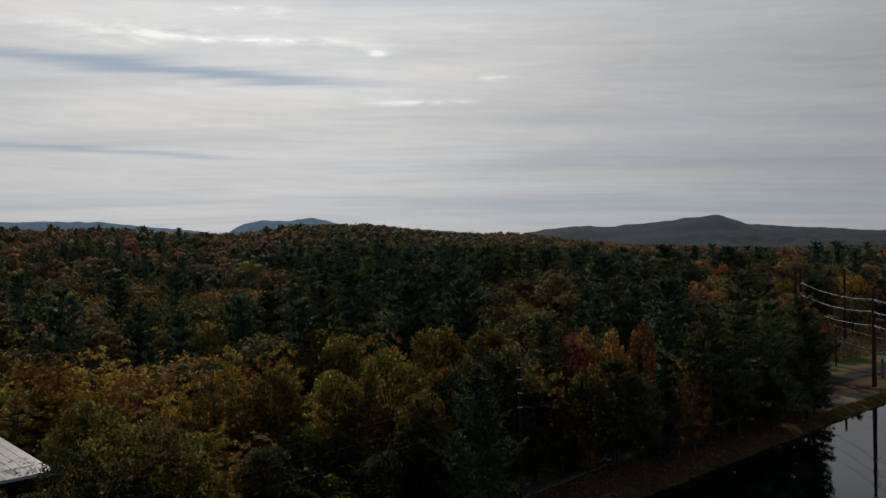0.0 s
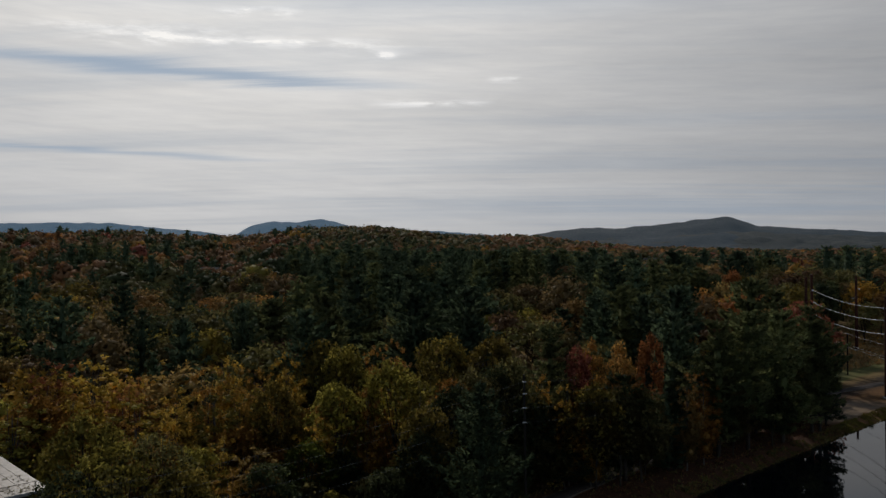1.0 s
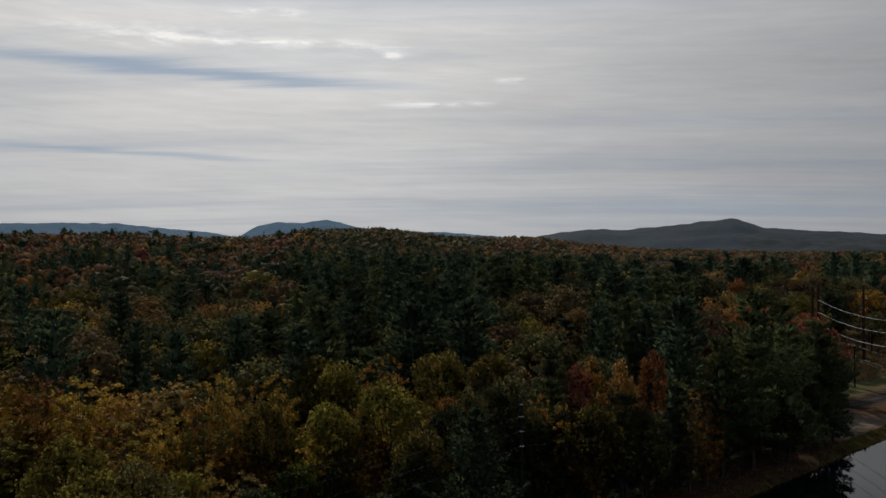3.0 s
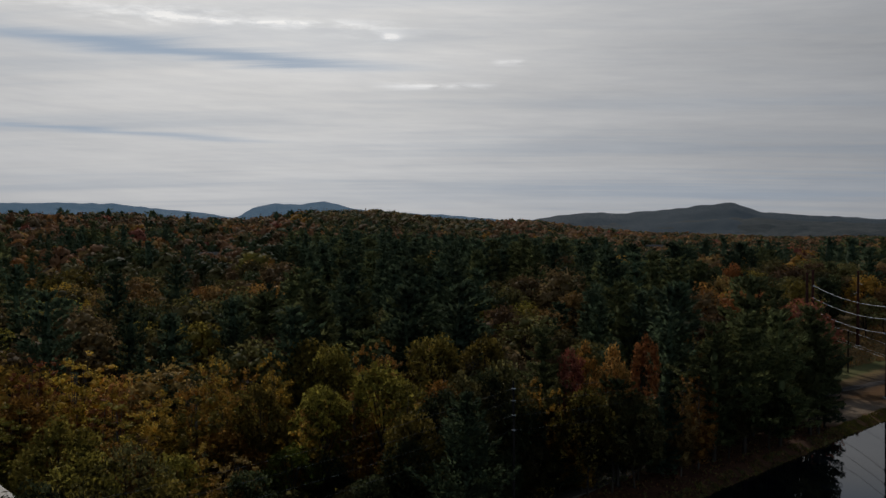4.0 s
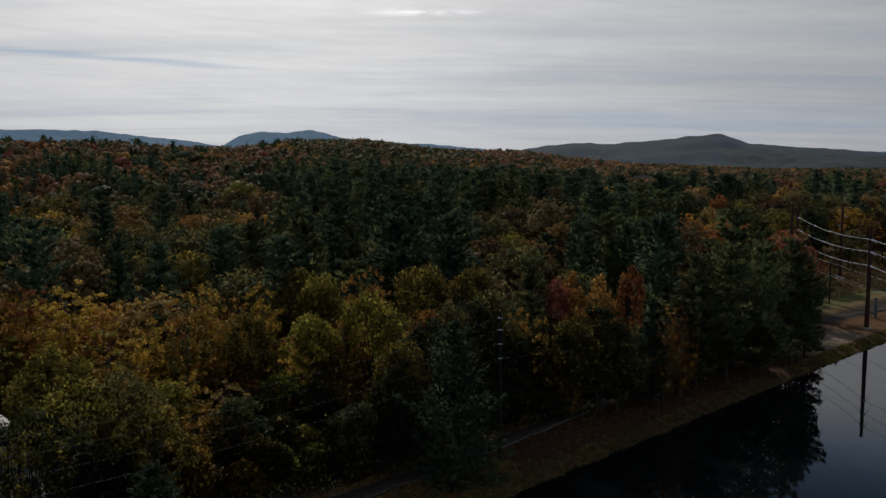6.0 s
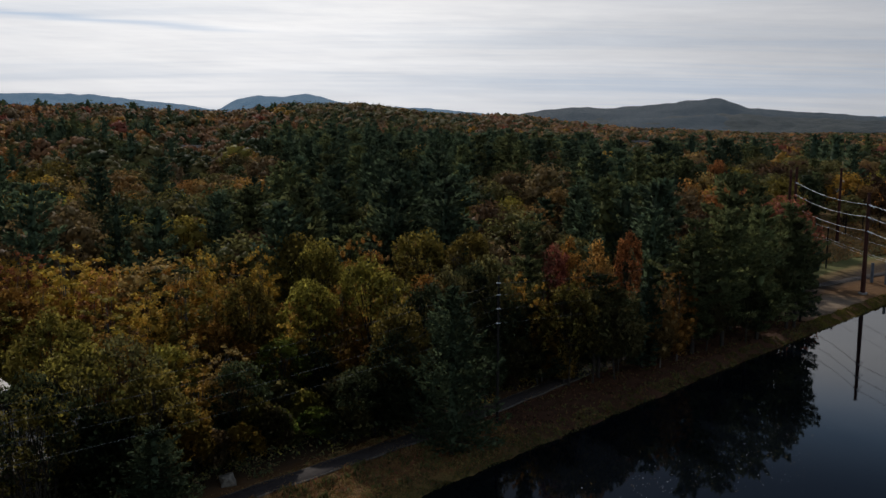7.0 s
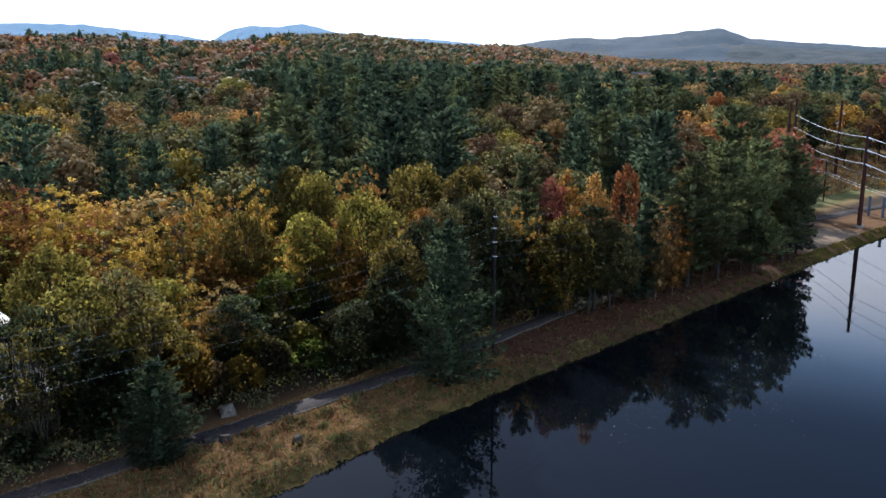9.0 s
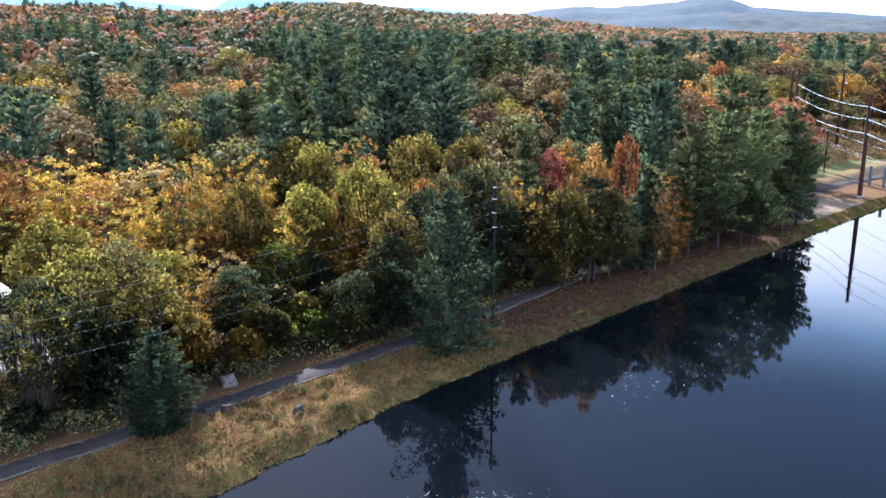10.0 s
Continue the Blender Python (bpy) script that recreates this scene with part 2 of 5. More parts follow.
SHORE_U, SHORE_V = (-200, 0, 30, 44, 51, 72, 110, 148, 178, 230, 300), (44, 49, 53.6, 55.1, 56.1, 56.6, 57.0, 57.3, 57.1, 52, 20)
LANE_U, LANE_V = (-60, 20, 42, 63, 77, 87, 130, 165, 180, 195, 208, 240, 300), (72, 66.4, 65.5, 65.4, 66.3, 67.2, 70.5, 72.8, 72.6, 69.6, 67.6, 63, 52)
WATER_Z = -0.9
HOUSES = [(520 * math.sin(radians(-15.75)), 520 * math.cos(radians(-15.75))), (690 * math.sin(radians(-15.4)), 690 * math.cos(radians(-15.4))),
          (740 * math.sin(radians(-25.6)), 740 * math.cos(radians(-25.6))), (1050 * math.sin(radians(12.5)), 1050 * math.cos(radians(12.5)))]


def smooth01(a, b, value):
    t = np.clip((value - a) / (b - a), 0, 1)
    return t * t * (3 - 2 * t)


def ground_height(x, y):
    """Flat round the pond, rising to low wooded ridges far off."""
    x, y = np.asarray(x, float), np.asarray(y, float)
    u, v = uv_of(x, y)
    r, az = np.hypot(x, y), np.degrees(np.arctan2(x, y))
    top = np.interp(az, (-60, -25, -20, -16, -13, -11, -8.2, -5.4, -3.2, -1, 0.5, 5, 8, 12, 20, 60), (28, 32, 32, 29, 27, 33, 40, 42, 39, 34, 31, 31, 20, 6, -6, -8))
    reach = np.interp(az, (-60, -20, -8, 0, 6, 12), (900, 950, 1150, 1400, 1700, 2400))
    far = top * smooth01(250, reach, r) - np.maximum(r - reach, 0) * 0.012
    far += 1.4 * smooth01(260, 600, r) * (np.sin(x * 0.011 + 1) * np.cos(y * 0.008) + 0.5 * np.sin(x * 0.027 + y * 0.019))
    rise = 5.0 * smooth01(76, 130, v) * smooth01(150, 190, u) * smooth01(900, 400, r)   # the cleared slope behind the pylons
    inside = np.interp(u, SHORE_U, SHORE_V) - v + 0.35 * np.sin(u * 0.9) + 0.25 * np.sin(u * 2.3 + 1)
    bank = -0.9 * smooth01(-2.2, 0, inside) - 1.6 * smooth01(0, 4, inside)
    bank = bank * smooth01(-75, -65, v) * smooth01(320, 300, u)
    bumps = 0.10 * np.sin(x * 0.7 + 2) * np.sin(y * 0.55) * smooth01(-1, -4, inside)
    return far + rise + bank + bumps


# ---- mesh helpers ----
def mesh_of(name, verts, faces, materials, slots=None, smooth=False, soft=None):
    """A mesh from arrays: faces are rows of three or four corners; soft gives a normal for each corner of a crown."""
    me = bpy.data.meshes.new(name)
    verts, faces = np.asarray(verts, np.float32), np.asarray(faces, np.int32)
    count, corners = faces.shape
    me.vertices.add(len(verts))
    me.vertices.foreach_set("co", verts.ravel())
    me.loops.add(count * corners)
    me.loops.foreach_set("vertex_index", faces.ravel())
    me.polygons.add(count)
    me.polygons.foreach_set("loop_start", np.arange(0, count * corners, corners, dtype=np.int32))
    for m in materials:
        me.materials.append(m)
    if slots is not None:
        me.polygons.foreach_set("material_index", np.asarray(slots, np.int32))
    me.polygons.foreach_set("use_smooth", np.full(count, smooth))
    me.update(calc_edges=True)
    if soft is not None:
        layer = me.attributes.new("custom_normal", "FLOAT_VECTOR", "POINT")
        layer.data.foreach_set("vector", np.asarray(soft, np.float32).ravel())
        me.update()
    return me


def part(name, bm, mat, parent=None, label=""):
    """One bmesh as one mesh object."""
    me = bpy.data.meshes.new(name)
    bm.to_mesh(me)
    bm.free()
    me.materials.append(mat)
    ob = new(name, me)
    ob.parent = parent
    return tagged(ob, label)


def tube(points, radii, sides=8):
    """Corners and faces of a tapered tube along points."""
    points = np.asarray(points, float)
    verts, faces = [], []
    for i, p in enumerate(points):
        way = Vector(points[min(i + 1, len(points) - 1)] - points[max(i - 1, 0)]).normalized()
        side = way.orthogonal().normalized()
        other = way.cross(side)
        for k in range(sides):
            a = 2 * math.pi * k / sides
            verts.append(Vector(p) + (side * math.cos(a) + other * math.sin(a)) * radii[i])
    for i in range(len(points) - 1):
        for k in range(sides):
            a, b = i * sides + k, i * sides + (k + 1) % sides
            faces.append((a, b, b + sides, a + sides))
    return verts, faces


def add_tube(bm, points, radii, sides=8, caps=True):
    verts, faces = tube(points, radii, sides)
    made = [bm.verts.new(v) for v in verts]
    for f in faces:
        bm.faces.new([made[i] for i in f])
    if caps:
        bm.faces.new(made[:sides][::-1])
        bm.faces.new(made[-sides:])


def add_box(bm, x0, y0, z0, x1, y1, z1, bevel=0.0):
    box = bmesh.ops.create_cube(bm, size=1.0, matrix=Matrix.LocRotScale(((x0 + x1) / 2, (y0 + y1) / 2, (z0 + z1) / 2), None, (x1 - x0, y1 - y0, z1 - z0)))
    if bevel:
        edges = {e for v in box["verts"] for e in v.link_edges}
        bmesh.ops.bevel(bm, geom=list(edges), offset=bevel, segments=2, affect="EDGES")


# ---- ground, water and lane ----
def ground_material():
    m, n = material("ground")
    pos = n.add("ShaderNodeNewGeometry").outputs["Position"]
    u = n.add("ShaderNodeVectorMath", {"operation": "DOT_PRODUCT"}, i0=pos, i1=(ROOT, ROOT, 0)).outputs["Value"]
    v = n.add("ShaderNodeVectorMath", {"operation": "DOT_PRODUCT"}, i0=pos, i1=(-ROOT, ROOT, 0)).outputs["Value"]
    wide, mid, fine = n.noise(pos, 0.12, 4.0), n.noise(pos, 0.8, 5.0), n.noise(pos, 6.0, 5.0, 0.7)
    grain = n.math("ADD", n.math("MULTIPLY", mid, 0.5), n.math("MULTIPLY", fine, 0.5))
    litter = n.ramp(grain, (0.3, (0.026, 0.018, 0.011)), (0.5, (0.050, 0.033, 0.020)), (0.7, (0.090, 0.058, 0.034)))
    straw = n.ramp(grain, (0.3, (0.075, 0.036, 0.015)), (0.5, (0.15, 0.075, 0.030)), (0.72, (0.26, 0.142, 0.058)))
    weed = n.ramp(grain, (0.3, (0.06, 0.07, 0.02)), (0.7, (0.21, 0.20, 0.05)))
    lawn = n.ramp(grain, (0.3, (0.085, 0.085, 0.028)), (0.7, (0.20, 0.185, 0.062)))
    soil = n.ramp(grain, (0.3, (0.15, 0.10, 0.062)), (0.7, (0.34, 0.25, 0.17)))
    edge = n.math("ADD", v, n.math("MULTIPLY", n.math("SUBTRACT", mid, 0.5), 5.0))
    bank = n.math("MULTIPLY", n.smooth(edge, 48, 53), n.math("SUBTRACT", 1.0, n.smooth(edge, 66.5, 70.5)))
    col = n.mix(bank, litter, straw)
    # pine straw lies thick under the trees beyond the young bank, darkened to paint their shade
    needles = n.math("MULTIPLY", n.smooth(u, 60, 78), n.math("SUBTRACT", 1.0, n.smooth(u, 138, 152)))
    shaded_rust = n.ramp(grain, (0.3, (0.034, 0.015, 0.010)), (0.7, (0.088, 0.039, 0.023)))
    col = n.mix(n.math("MULTIPLY", needles, n.math("MULTIPLY", bank, 0.85)), col, shaded_rust)
    wet = n.math("MULTIPLY", n.math("SUBTRACT", 1.0, n.smooth(edge, 56.5, 60.5)), n.smooth(wide, 0.35, 0.6))
    col = n.mix(n.math("MULTIPLY", n.math("MULTIPLY", wet, 0.35), n.math("SUBTRACT", 1.0, n.smooth(u, 66, 80))), col, weed)
    open_land = n.math("MULTIPLY", n.smooth(u, 140, 160), n.math("SUBTRACT", 1.0, n.smooth(edge, 120, 140)))
    scrub = n.ramp(n.math("ADD", n.math("MULTIPLY", wide, 0.6), n.math("MULTIPLY", grain, 0.4)), (0.35, (0.12, 0.075, 0.032)), (0.5, (0.20, 0.13, 0.052)), (0.65, (0.28, 0.195, 0.08)))
    col = n.mix(n.math("MULTIPLY", open_land, n.smooth(edge, 72, 76)), col, scrub)
    col = n.mix(n.math("MULTIPLY", open_land, n.math("MULTIPLY", n.smooth(edge, 75.5, 78), n.math("SUBTRACT", 1.0, n.smooth(edge, 83, 87)))), col, lawn)
    bare = n.math("MULTIPLY", n.math("MULTIPLY", n.smooth(u, 146, 154), n.math("SUBTRACT", 1.0, n.smooth(u, 168, 178))), n.math("MULTIPLY", n.smooth(edge, 58.5, 61), n.math("SUBTRACT", 1.0, n.smooth(edge, 66, 69))))
    col = n.mix(bare, col, soil)
    bsdf = n.add("ShaderNodeBsdfPrincipled", None, Base_Color=col, Roughness=0.95, Specular_IOR_Level=0.1)
    n.put(bsdf.inputs["Normal"], n.add("ShaderNodeBump", None, Height=grain, Strength=0.6, Distance=0.15))
    return finish(m, n, bsdf)


def make_ground():
    az = np.radians(np.concatenate([np.arange(-180, -34, 4.0), np.arange(-34, 34, 0.5), np.arange(34, 180.1, 4.0)]))
    r = np.concatenate([[0.5], np.geomspace(20, 300, 150), np.geomspace(306, 4900, 50)])
    x, y = np.outer(r, np.sin(az)), np.outer(r, np.cos(az))
    z = ground_height(x, y)
    verts = np.stack([x, y, z], -1).reshape(-1, 3)
    rows, cols = len(r), len(az)
    i, k = np.meshgrid(np.arange(rows - 1), np.arange(cols - 1), indexing="ij")
    a = (i * cols + k).ravel()
    faces = np.stack([a, a + cols, a + cols + 1, a + 1], 1)
    ob = new("ground", mesh_of("ground", verts, faces, [ground_material()], smooth=True))
    tagged(ob, "leaf-strewn ground with a dry grassy pond bank", "ground", kind="structure")


def make_water():
    bm = bmesh.new()
    corners = [xy_of(u, v) for u, v in ((-210, -72), (318, -72), (318, 40), (240, 56), (180, 61), (-210, 61))]
    bm.faces.new([bm.verts.new((x, y, WATER_Z)) for x, y in corners])
    tagged(part("water", bm, WATER), "still dark pond mirroring the trees and sky", "water", kind="structure")


def make_lane():
    us = np.arange(-40, 280, 1.0)
    vs = np.interp(us, LANE_U, LANE_V)
    kernel = np.ones(9) / 9
    vs = np.convolve(np.pad(vs, 4, mode="edge"), kernel, "valid")
    tilt = np.gradient(vs)
    verts, faces = [], []
    for i, (u, v, g) in enumerate(zip(us, vs, tilt)):
        norm = math.hypot(1, g)
        worn = 0.08 * math.sin(u * 1.7) + 0.06 * math.sin(u * 3.1)
        for off, lift in ((-1.2 + worn, -0.05), (-1.1 + worn, 0.035), (0.0, 0.07), (1.1 - worn, 0.035), (1.2 - worn, -0.05)):
            x, y = xy_of(u - g / norm * off, v + off / norm)
            verts.append((x, y, float(ground_height(*xy_of(u, v))) + 0.12 + lift))
        if i:
            for k in range(4):
                a = (i - 1) * 5 + k
                faces.append((a, a + 5, a + 6, a + 1))
    ob = new("path", mesh_of("path", verts, faces, [ASPHALT], smooth=True))
    tagged(ob, "narrow worn grey asphalt path along the pond", "path", kind="structure")


make_ground()
make_water()
make_lane()


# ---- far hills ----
def hill_material(name, dark, light, haze_colour, amount):
    """Wooded slopes far off: the haze is painted on the backdrop as a faint blue glow."""
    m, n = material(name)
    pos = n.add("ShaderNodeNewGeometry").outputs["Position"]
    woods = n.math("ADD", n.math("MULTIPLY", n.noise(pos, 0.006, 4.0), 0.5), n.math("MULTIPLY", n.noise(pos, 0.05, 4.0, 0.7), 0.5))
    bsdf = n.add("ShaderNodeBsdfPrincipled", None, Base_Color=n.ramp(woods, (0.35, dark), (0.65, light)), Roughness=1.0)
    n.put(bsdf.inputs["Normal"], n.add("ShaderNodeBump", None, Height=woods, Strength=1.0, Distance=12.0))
    haze_glow = n.add("ShaderNodeEmission", None, Color=(*haze_colour, 1), Strength=amount)
    return finish(m, n, n.add("ShaderNodeAddShader", None, i0=bsdf, i1=haze_glow))


def make_hill(label, dist, depth, azimuths, elevations, mat, rough):
    """A ridge at a distance: its crest stands at the given angles above eye level (33 m)."""
    az = np.arange(azimuths[0], azimuths[-1] + 0.01, 0.12)
    el = np.interp(az, azimuths, elevations)
    kernel = np.hanning(9) / np.hanning(9).sum()
    el = np.convolve(np.pad(el, 4, mode="edge"), kernel, "valid")
    crest = 33 + dist * np.tan(np.radians(el))
    steps = np.concatenate([np.linspace(-1, 0, 22), np.linspace(0.1, 1, 5)])
    verts = []
    for s in steps:
        fall = (1 - abs(s)) ** 0.8 if s < 0 else 1 - s * 0.6
        d = dist + s * depth * (1 if s < 0 else 0.3)
        for a, c in zip(az, crest):
            x, y = d * math.sin(radians(a)), d * math.cos(radians(a))
            folds = noise.noise((x * 0.004, y * 0.004, 3)) * 22 * min(1, abs(s) * 3) + noise.noise((x * 0.02, y * 0.02, 7)) * 4 * rough
            verts.append((x, y, -30 + (c + 30) * fall + folds * min(1, (1 - abs(s)) * 4)))
    rows, cols = len(steps), len(az)
    i, k = np.meshgrid(np.arange(rows - 1), np.arange(cols - 1), indexing="ij")
    a = (i * cols + k).ravel()
    ob = new("backdrop", mesh_of("backdrop", verts, np.stack([a, a + 1, a + cols + 1, a + cols], 1), [mat], smooth=True))
    tagged(ob, label, "hill", kind="structure")


# the blue is haze painted in as emission; the woods themselves stay dark
FAR_HAZE_BLUE = hill_material("far_slopes_blue_haze", (0.006, 0.014, 0.022), (0.012, 0.024, 0.034), (0.092, 0.178, 0.272), 0.95)
NEAR_HAZE_BLUE = hill_material("wooded_slopes_haze", (0.003, 0.008, 0.010), (0.009, 0.014, 0.012), (0.030, 0.070, 0.118), 0.36)
MID_RIDGE = hill_material("ridge_woods_haze", (0.008, 0.012, 0.009), (0.034, 0.032, 0.018), (0.022, 0.050, 0.082), 0.30)
make_hill("long low blue ridge far off in haze", 4750, 500, (-34, -31, -26.6, -23.7, -21.2, -18.6, -15.9, -13.5), (1.2, 1.5, 1.62, 1.66, 1.6, 1.3, 1.05, 0.6), FAR_HAZE_BLUE, 1.0)
make_hill("twin-peaked blue mountain far off in haze", 4600, 500, (-15, -13.75, -12.85, -11.6, -10.1, -8.65, -7.6, -6.7, -4, -1, 1.5, 4), (0.5, 0.85, 1.42, 1.65, 1.57, 1.78, 1.6, 1.3, 1.0, 0.9, 0.68, 0.4), FAR_HAZE_BLUE, 1.0)
make_hill("long wooded mountain with a rounded summit", 3900, 1300, (4, 6.4, 8.4, 10.5, 13, 14.7, 16, 17.2, 18, 18.7, 21.2, 24.3, 27, 34), (0.4, 0.75, 0.96, 0.9, 1.08, 1.28, 1.39, 1.48, 1.2, 0.9, 0.70, 0.5, 0.28, 0.1), NEAR_HAZE_BLUE, 1.2)
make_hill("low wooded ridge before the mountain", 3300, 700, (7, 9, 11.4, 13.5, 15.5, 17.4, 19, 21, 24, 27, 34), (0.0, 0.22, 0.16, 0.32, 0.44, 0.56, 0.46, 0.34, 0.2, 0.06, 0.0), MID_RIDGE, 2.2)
make_hill("faint blue hill on the skyline", 4700, 300, (22, 25.2, 26.5, 29, 34), (0.1, 0.3, 0.42, 0.5, 0.4), FAR_HAZE_BLUE, 0.8)


# ---- trees ----
def blades(centres, along, normal, length, width):
    """Pointed leaf sprays: three corners each."""
    along = along / np.linalg.norm(along, axis=1, keepdims=True)
    side = np.cross(normal, along)
    side /= np.linalg.norm(side, axis=1, keepdims=True) + 1e-9
    length, width = np.asarray(length)[:, None], np.asarray(width)[:, None]
    v = np.stack([centres - along * length * 0.42 + side * width * 0.5, centres + along * length * 0.58, centres - along * length * 0.42 - side * width * 0.5], 1).reshape(-1, 3)
    return v, np.arange(len(v)).reshape(-1, 3)


ASPECT = {"birch": 1.8, "maple": 1.6, "oak": 1.3, "shrub": 1.1, "bare": 1.9, "willow": 1.4, "pine": 1.8}


def ball(rng, count):
    p = rng.normal(size=(count, 3))
    return p / np.linalg.norm(p, axis=1, keepdims=True)


def unit(v):
    return v / (np.linalg.norm(v, axis=1, keepdims=True) + 1e-9)


ICO = bmesh.new()
bmesh.ops.create_icosphere(ICO, subdivisions=1, radius=1.0)
ICO_V, ICO_F = np.array([v.co[:] for v in ICO.verts]), np.array([[v.index for v in f.verts] for f in ICO.faces])
ICO.free()
OCTA_V = np.array([(1, 0, 0), (0, 1, 0), (-1, 0, 0), (0, -1, 0), (0, 0, 1), (0, 0, -1)], float)
OCTA_F = np.array([(0, 1, 4), (1, 2, 4), (2, 3, 4), (3, 0, 4), (1, 0, 5), (2, 1, 5), (3, 2, 5), (0, 3, 5)])


class Foliage:
    """Gathers the corners, faces and soft normals of a crown that is 1 wide and as high as its aspect."""

    def __init__(self):
        self.v, self.f, self.n, self.count = [], [], [], 0

    def add(self, verts, faces, normals):
        self.v.append(verts)
        self.f.append(faces + self.count)
        self.n.append(normals)
        self.count += len(verts)

    def leaves(self, place, along, normal, soft, length, width):
        verts, faces = blades(place, along, normal, length, width)
        self.add(verts, faces, np.repeat(unit(soft), 3, axis=0))

    def done(self, aspect):
        tall = np.array([1.0, 1.0, 1.0 / aspect])
        return np.concatenate(self.v) * tall, np.concatenate(self.f), unit(np.concatenate(self.n) / tall)


def lobe_plan(rng, kind, lobes, aspect):
    """Where the boughs of a crown end: middles and radii of its lobes."""
    low = {"birch": 0.14, "maple": 0.14, "oak": 0.16, "shrub": 0.0, "bare": 0.2, "willow": 0.22}[kind] * aspect
    if kind == "birch":
        # slender upright plumes side by side
        mids, radii = [], []
        plumes = max(2, lobes // 5)
        for i in range(plumes):
            turn, off = 2.4 * i + rng.uniform(-0.5, 0.5), 0.36 * math.sqrt((i + 0.4) / plumes)
            top = aspect * (1.0 - 0.75 * off * rng.uniform(0.3, 1.5)) - 0.03
            foot = low + rng.uniform(0, 0.35) * (top - low)
            base = 0.50 / math.sqrt(plumes) * rng.uniform(0.8, 1.15)
            for k in range(5):
                f = k / 4
                r = base * (1.0 - 0.62 * f) * rng.uniform(0.85, 1.15)
                lean = 0.55 + 0.5 * f
                mids.append((math.cos(turn) * off * lean + rng.uniform(-0.02, 0.02), math.sin(turn) * off * lean + rng.uniform(-0.02, 0.02), foot + (top - foot - r) * f + r * 0.5))
                radii.append(r)
        return np.array(mids), np.array(radii), low
    half = (aspect - low) / 2
    k = np.arange(lobes) + 0.5
    rise = 1 - k / lobes * (1.65 if kind != "shrub" else 1.25)
    turn = k * 2.39996 + rng.uniform(-0.5, 0.5, lobes)
    rise = np.clip(rise + rng.uniform(-0.12, 0.12, lobes), -0.9, 1)
    radii = 0.80 / math.sqrt(lobes) * rng.uniform(0.55, 1.4, lobes)
    if kind == "willow":
        radii *= 0.8
    flat = np.sqrt(1 - rise ** 2)
    out = rng.uniform(0.55, 1.15, lobes)
    mids = np.stack([np.cos(turn) * flat * (0.5 - radii * 0.8) * out, np.sin(turn) * flat * (0.5 - radii * 0.8) * out, low + half + rise * (half - radii * 0.8) * rng.uniform(0.86, 1.05, lobes)], 1)
    taper = {"maple": 0.2, "oak": 0.08, "shrub": 0.15, "bare": 0.3, "willow": 0.0}[kind]
    mids[:, :2] *= 1 - taper * np.clip((mids[:, 2:] - low) / (aspect - low), 0, 1)
    return mids, radii, low


def broad_foliage(rng, kind, lobes, count, size, fine=True, stray=0.6, heart=0.8, uneven=0.35, crop=0.0):
    """A broadleaved crown: dense boughs of leaves, each a rounded lobe with loose sprays round it."""
    aspect = ASPECT[kind]
    mids, radii, low = lobe_plan(rng, kind, lobes, aspect)
    green = Foliage()
    middle = np.array([0, 0, low + (aspect - low) * 0.42])
    if crop:
        keep = mids[:, 2] > crop * aspect
        mids, radii = mids[keep], radii[keep]
    if heart:
        shape_v, shape_f = (ICO_V, ICO_F) if fine else (OCTA_V, OCTA_F)
        for m, r in zip(mids, radii):
            lump = shape_v * rng.uniform(0.8, 1.12, (len(shape_v), 1)) * r * heart
            green.add(m + lump, shape_f, unit(unit(lump) + 0.5 * unit((m - middle)[None])))
    which = rng.choice(len(mids), count, p=radii ** 2 / np.sum(radii ** 2))
    way = ball(rng, count)
    outward = unit(mids[which] - middle)
    inner = np.sum(way * outward, axis=1) < -0.25
    way[inner] *= -1
    place = mids[which] + way * (radii[which] * (0.35 + 0.9 * rng.random(count) ** 0.6))[:, None]
    normal = way + rng.normal(size=(count, 3)) * stray
    along = np.cross(normal, ball(rng, count))
    length = size * rng.uniform(0.6, 1.4, count)
    green.leaves(place, along, normal, way * 0.6 + outward * 0.4 + np.array([0, 0, 0.25]) + rng.normal(size=(count, 3)) * uneven, length, length * rng.uniform(0.7, 1.0, count))
    return green, mids / np.array([1, 1, aspect]), low / aspect


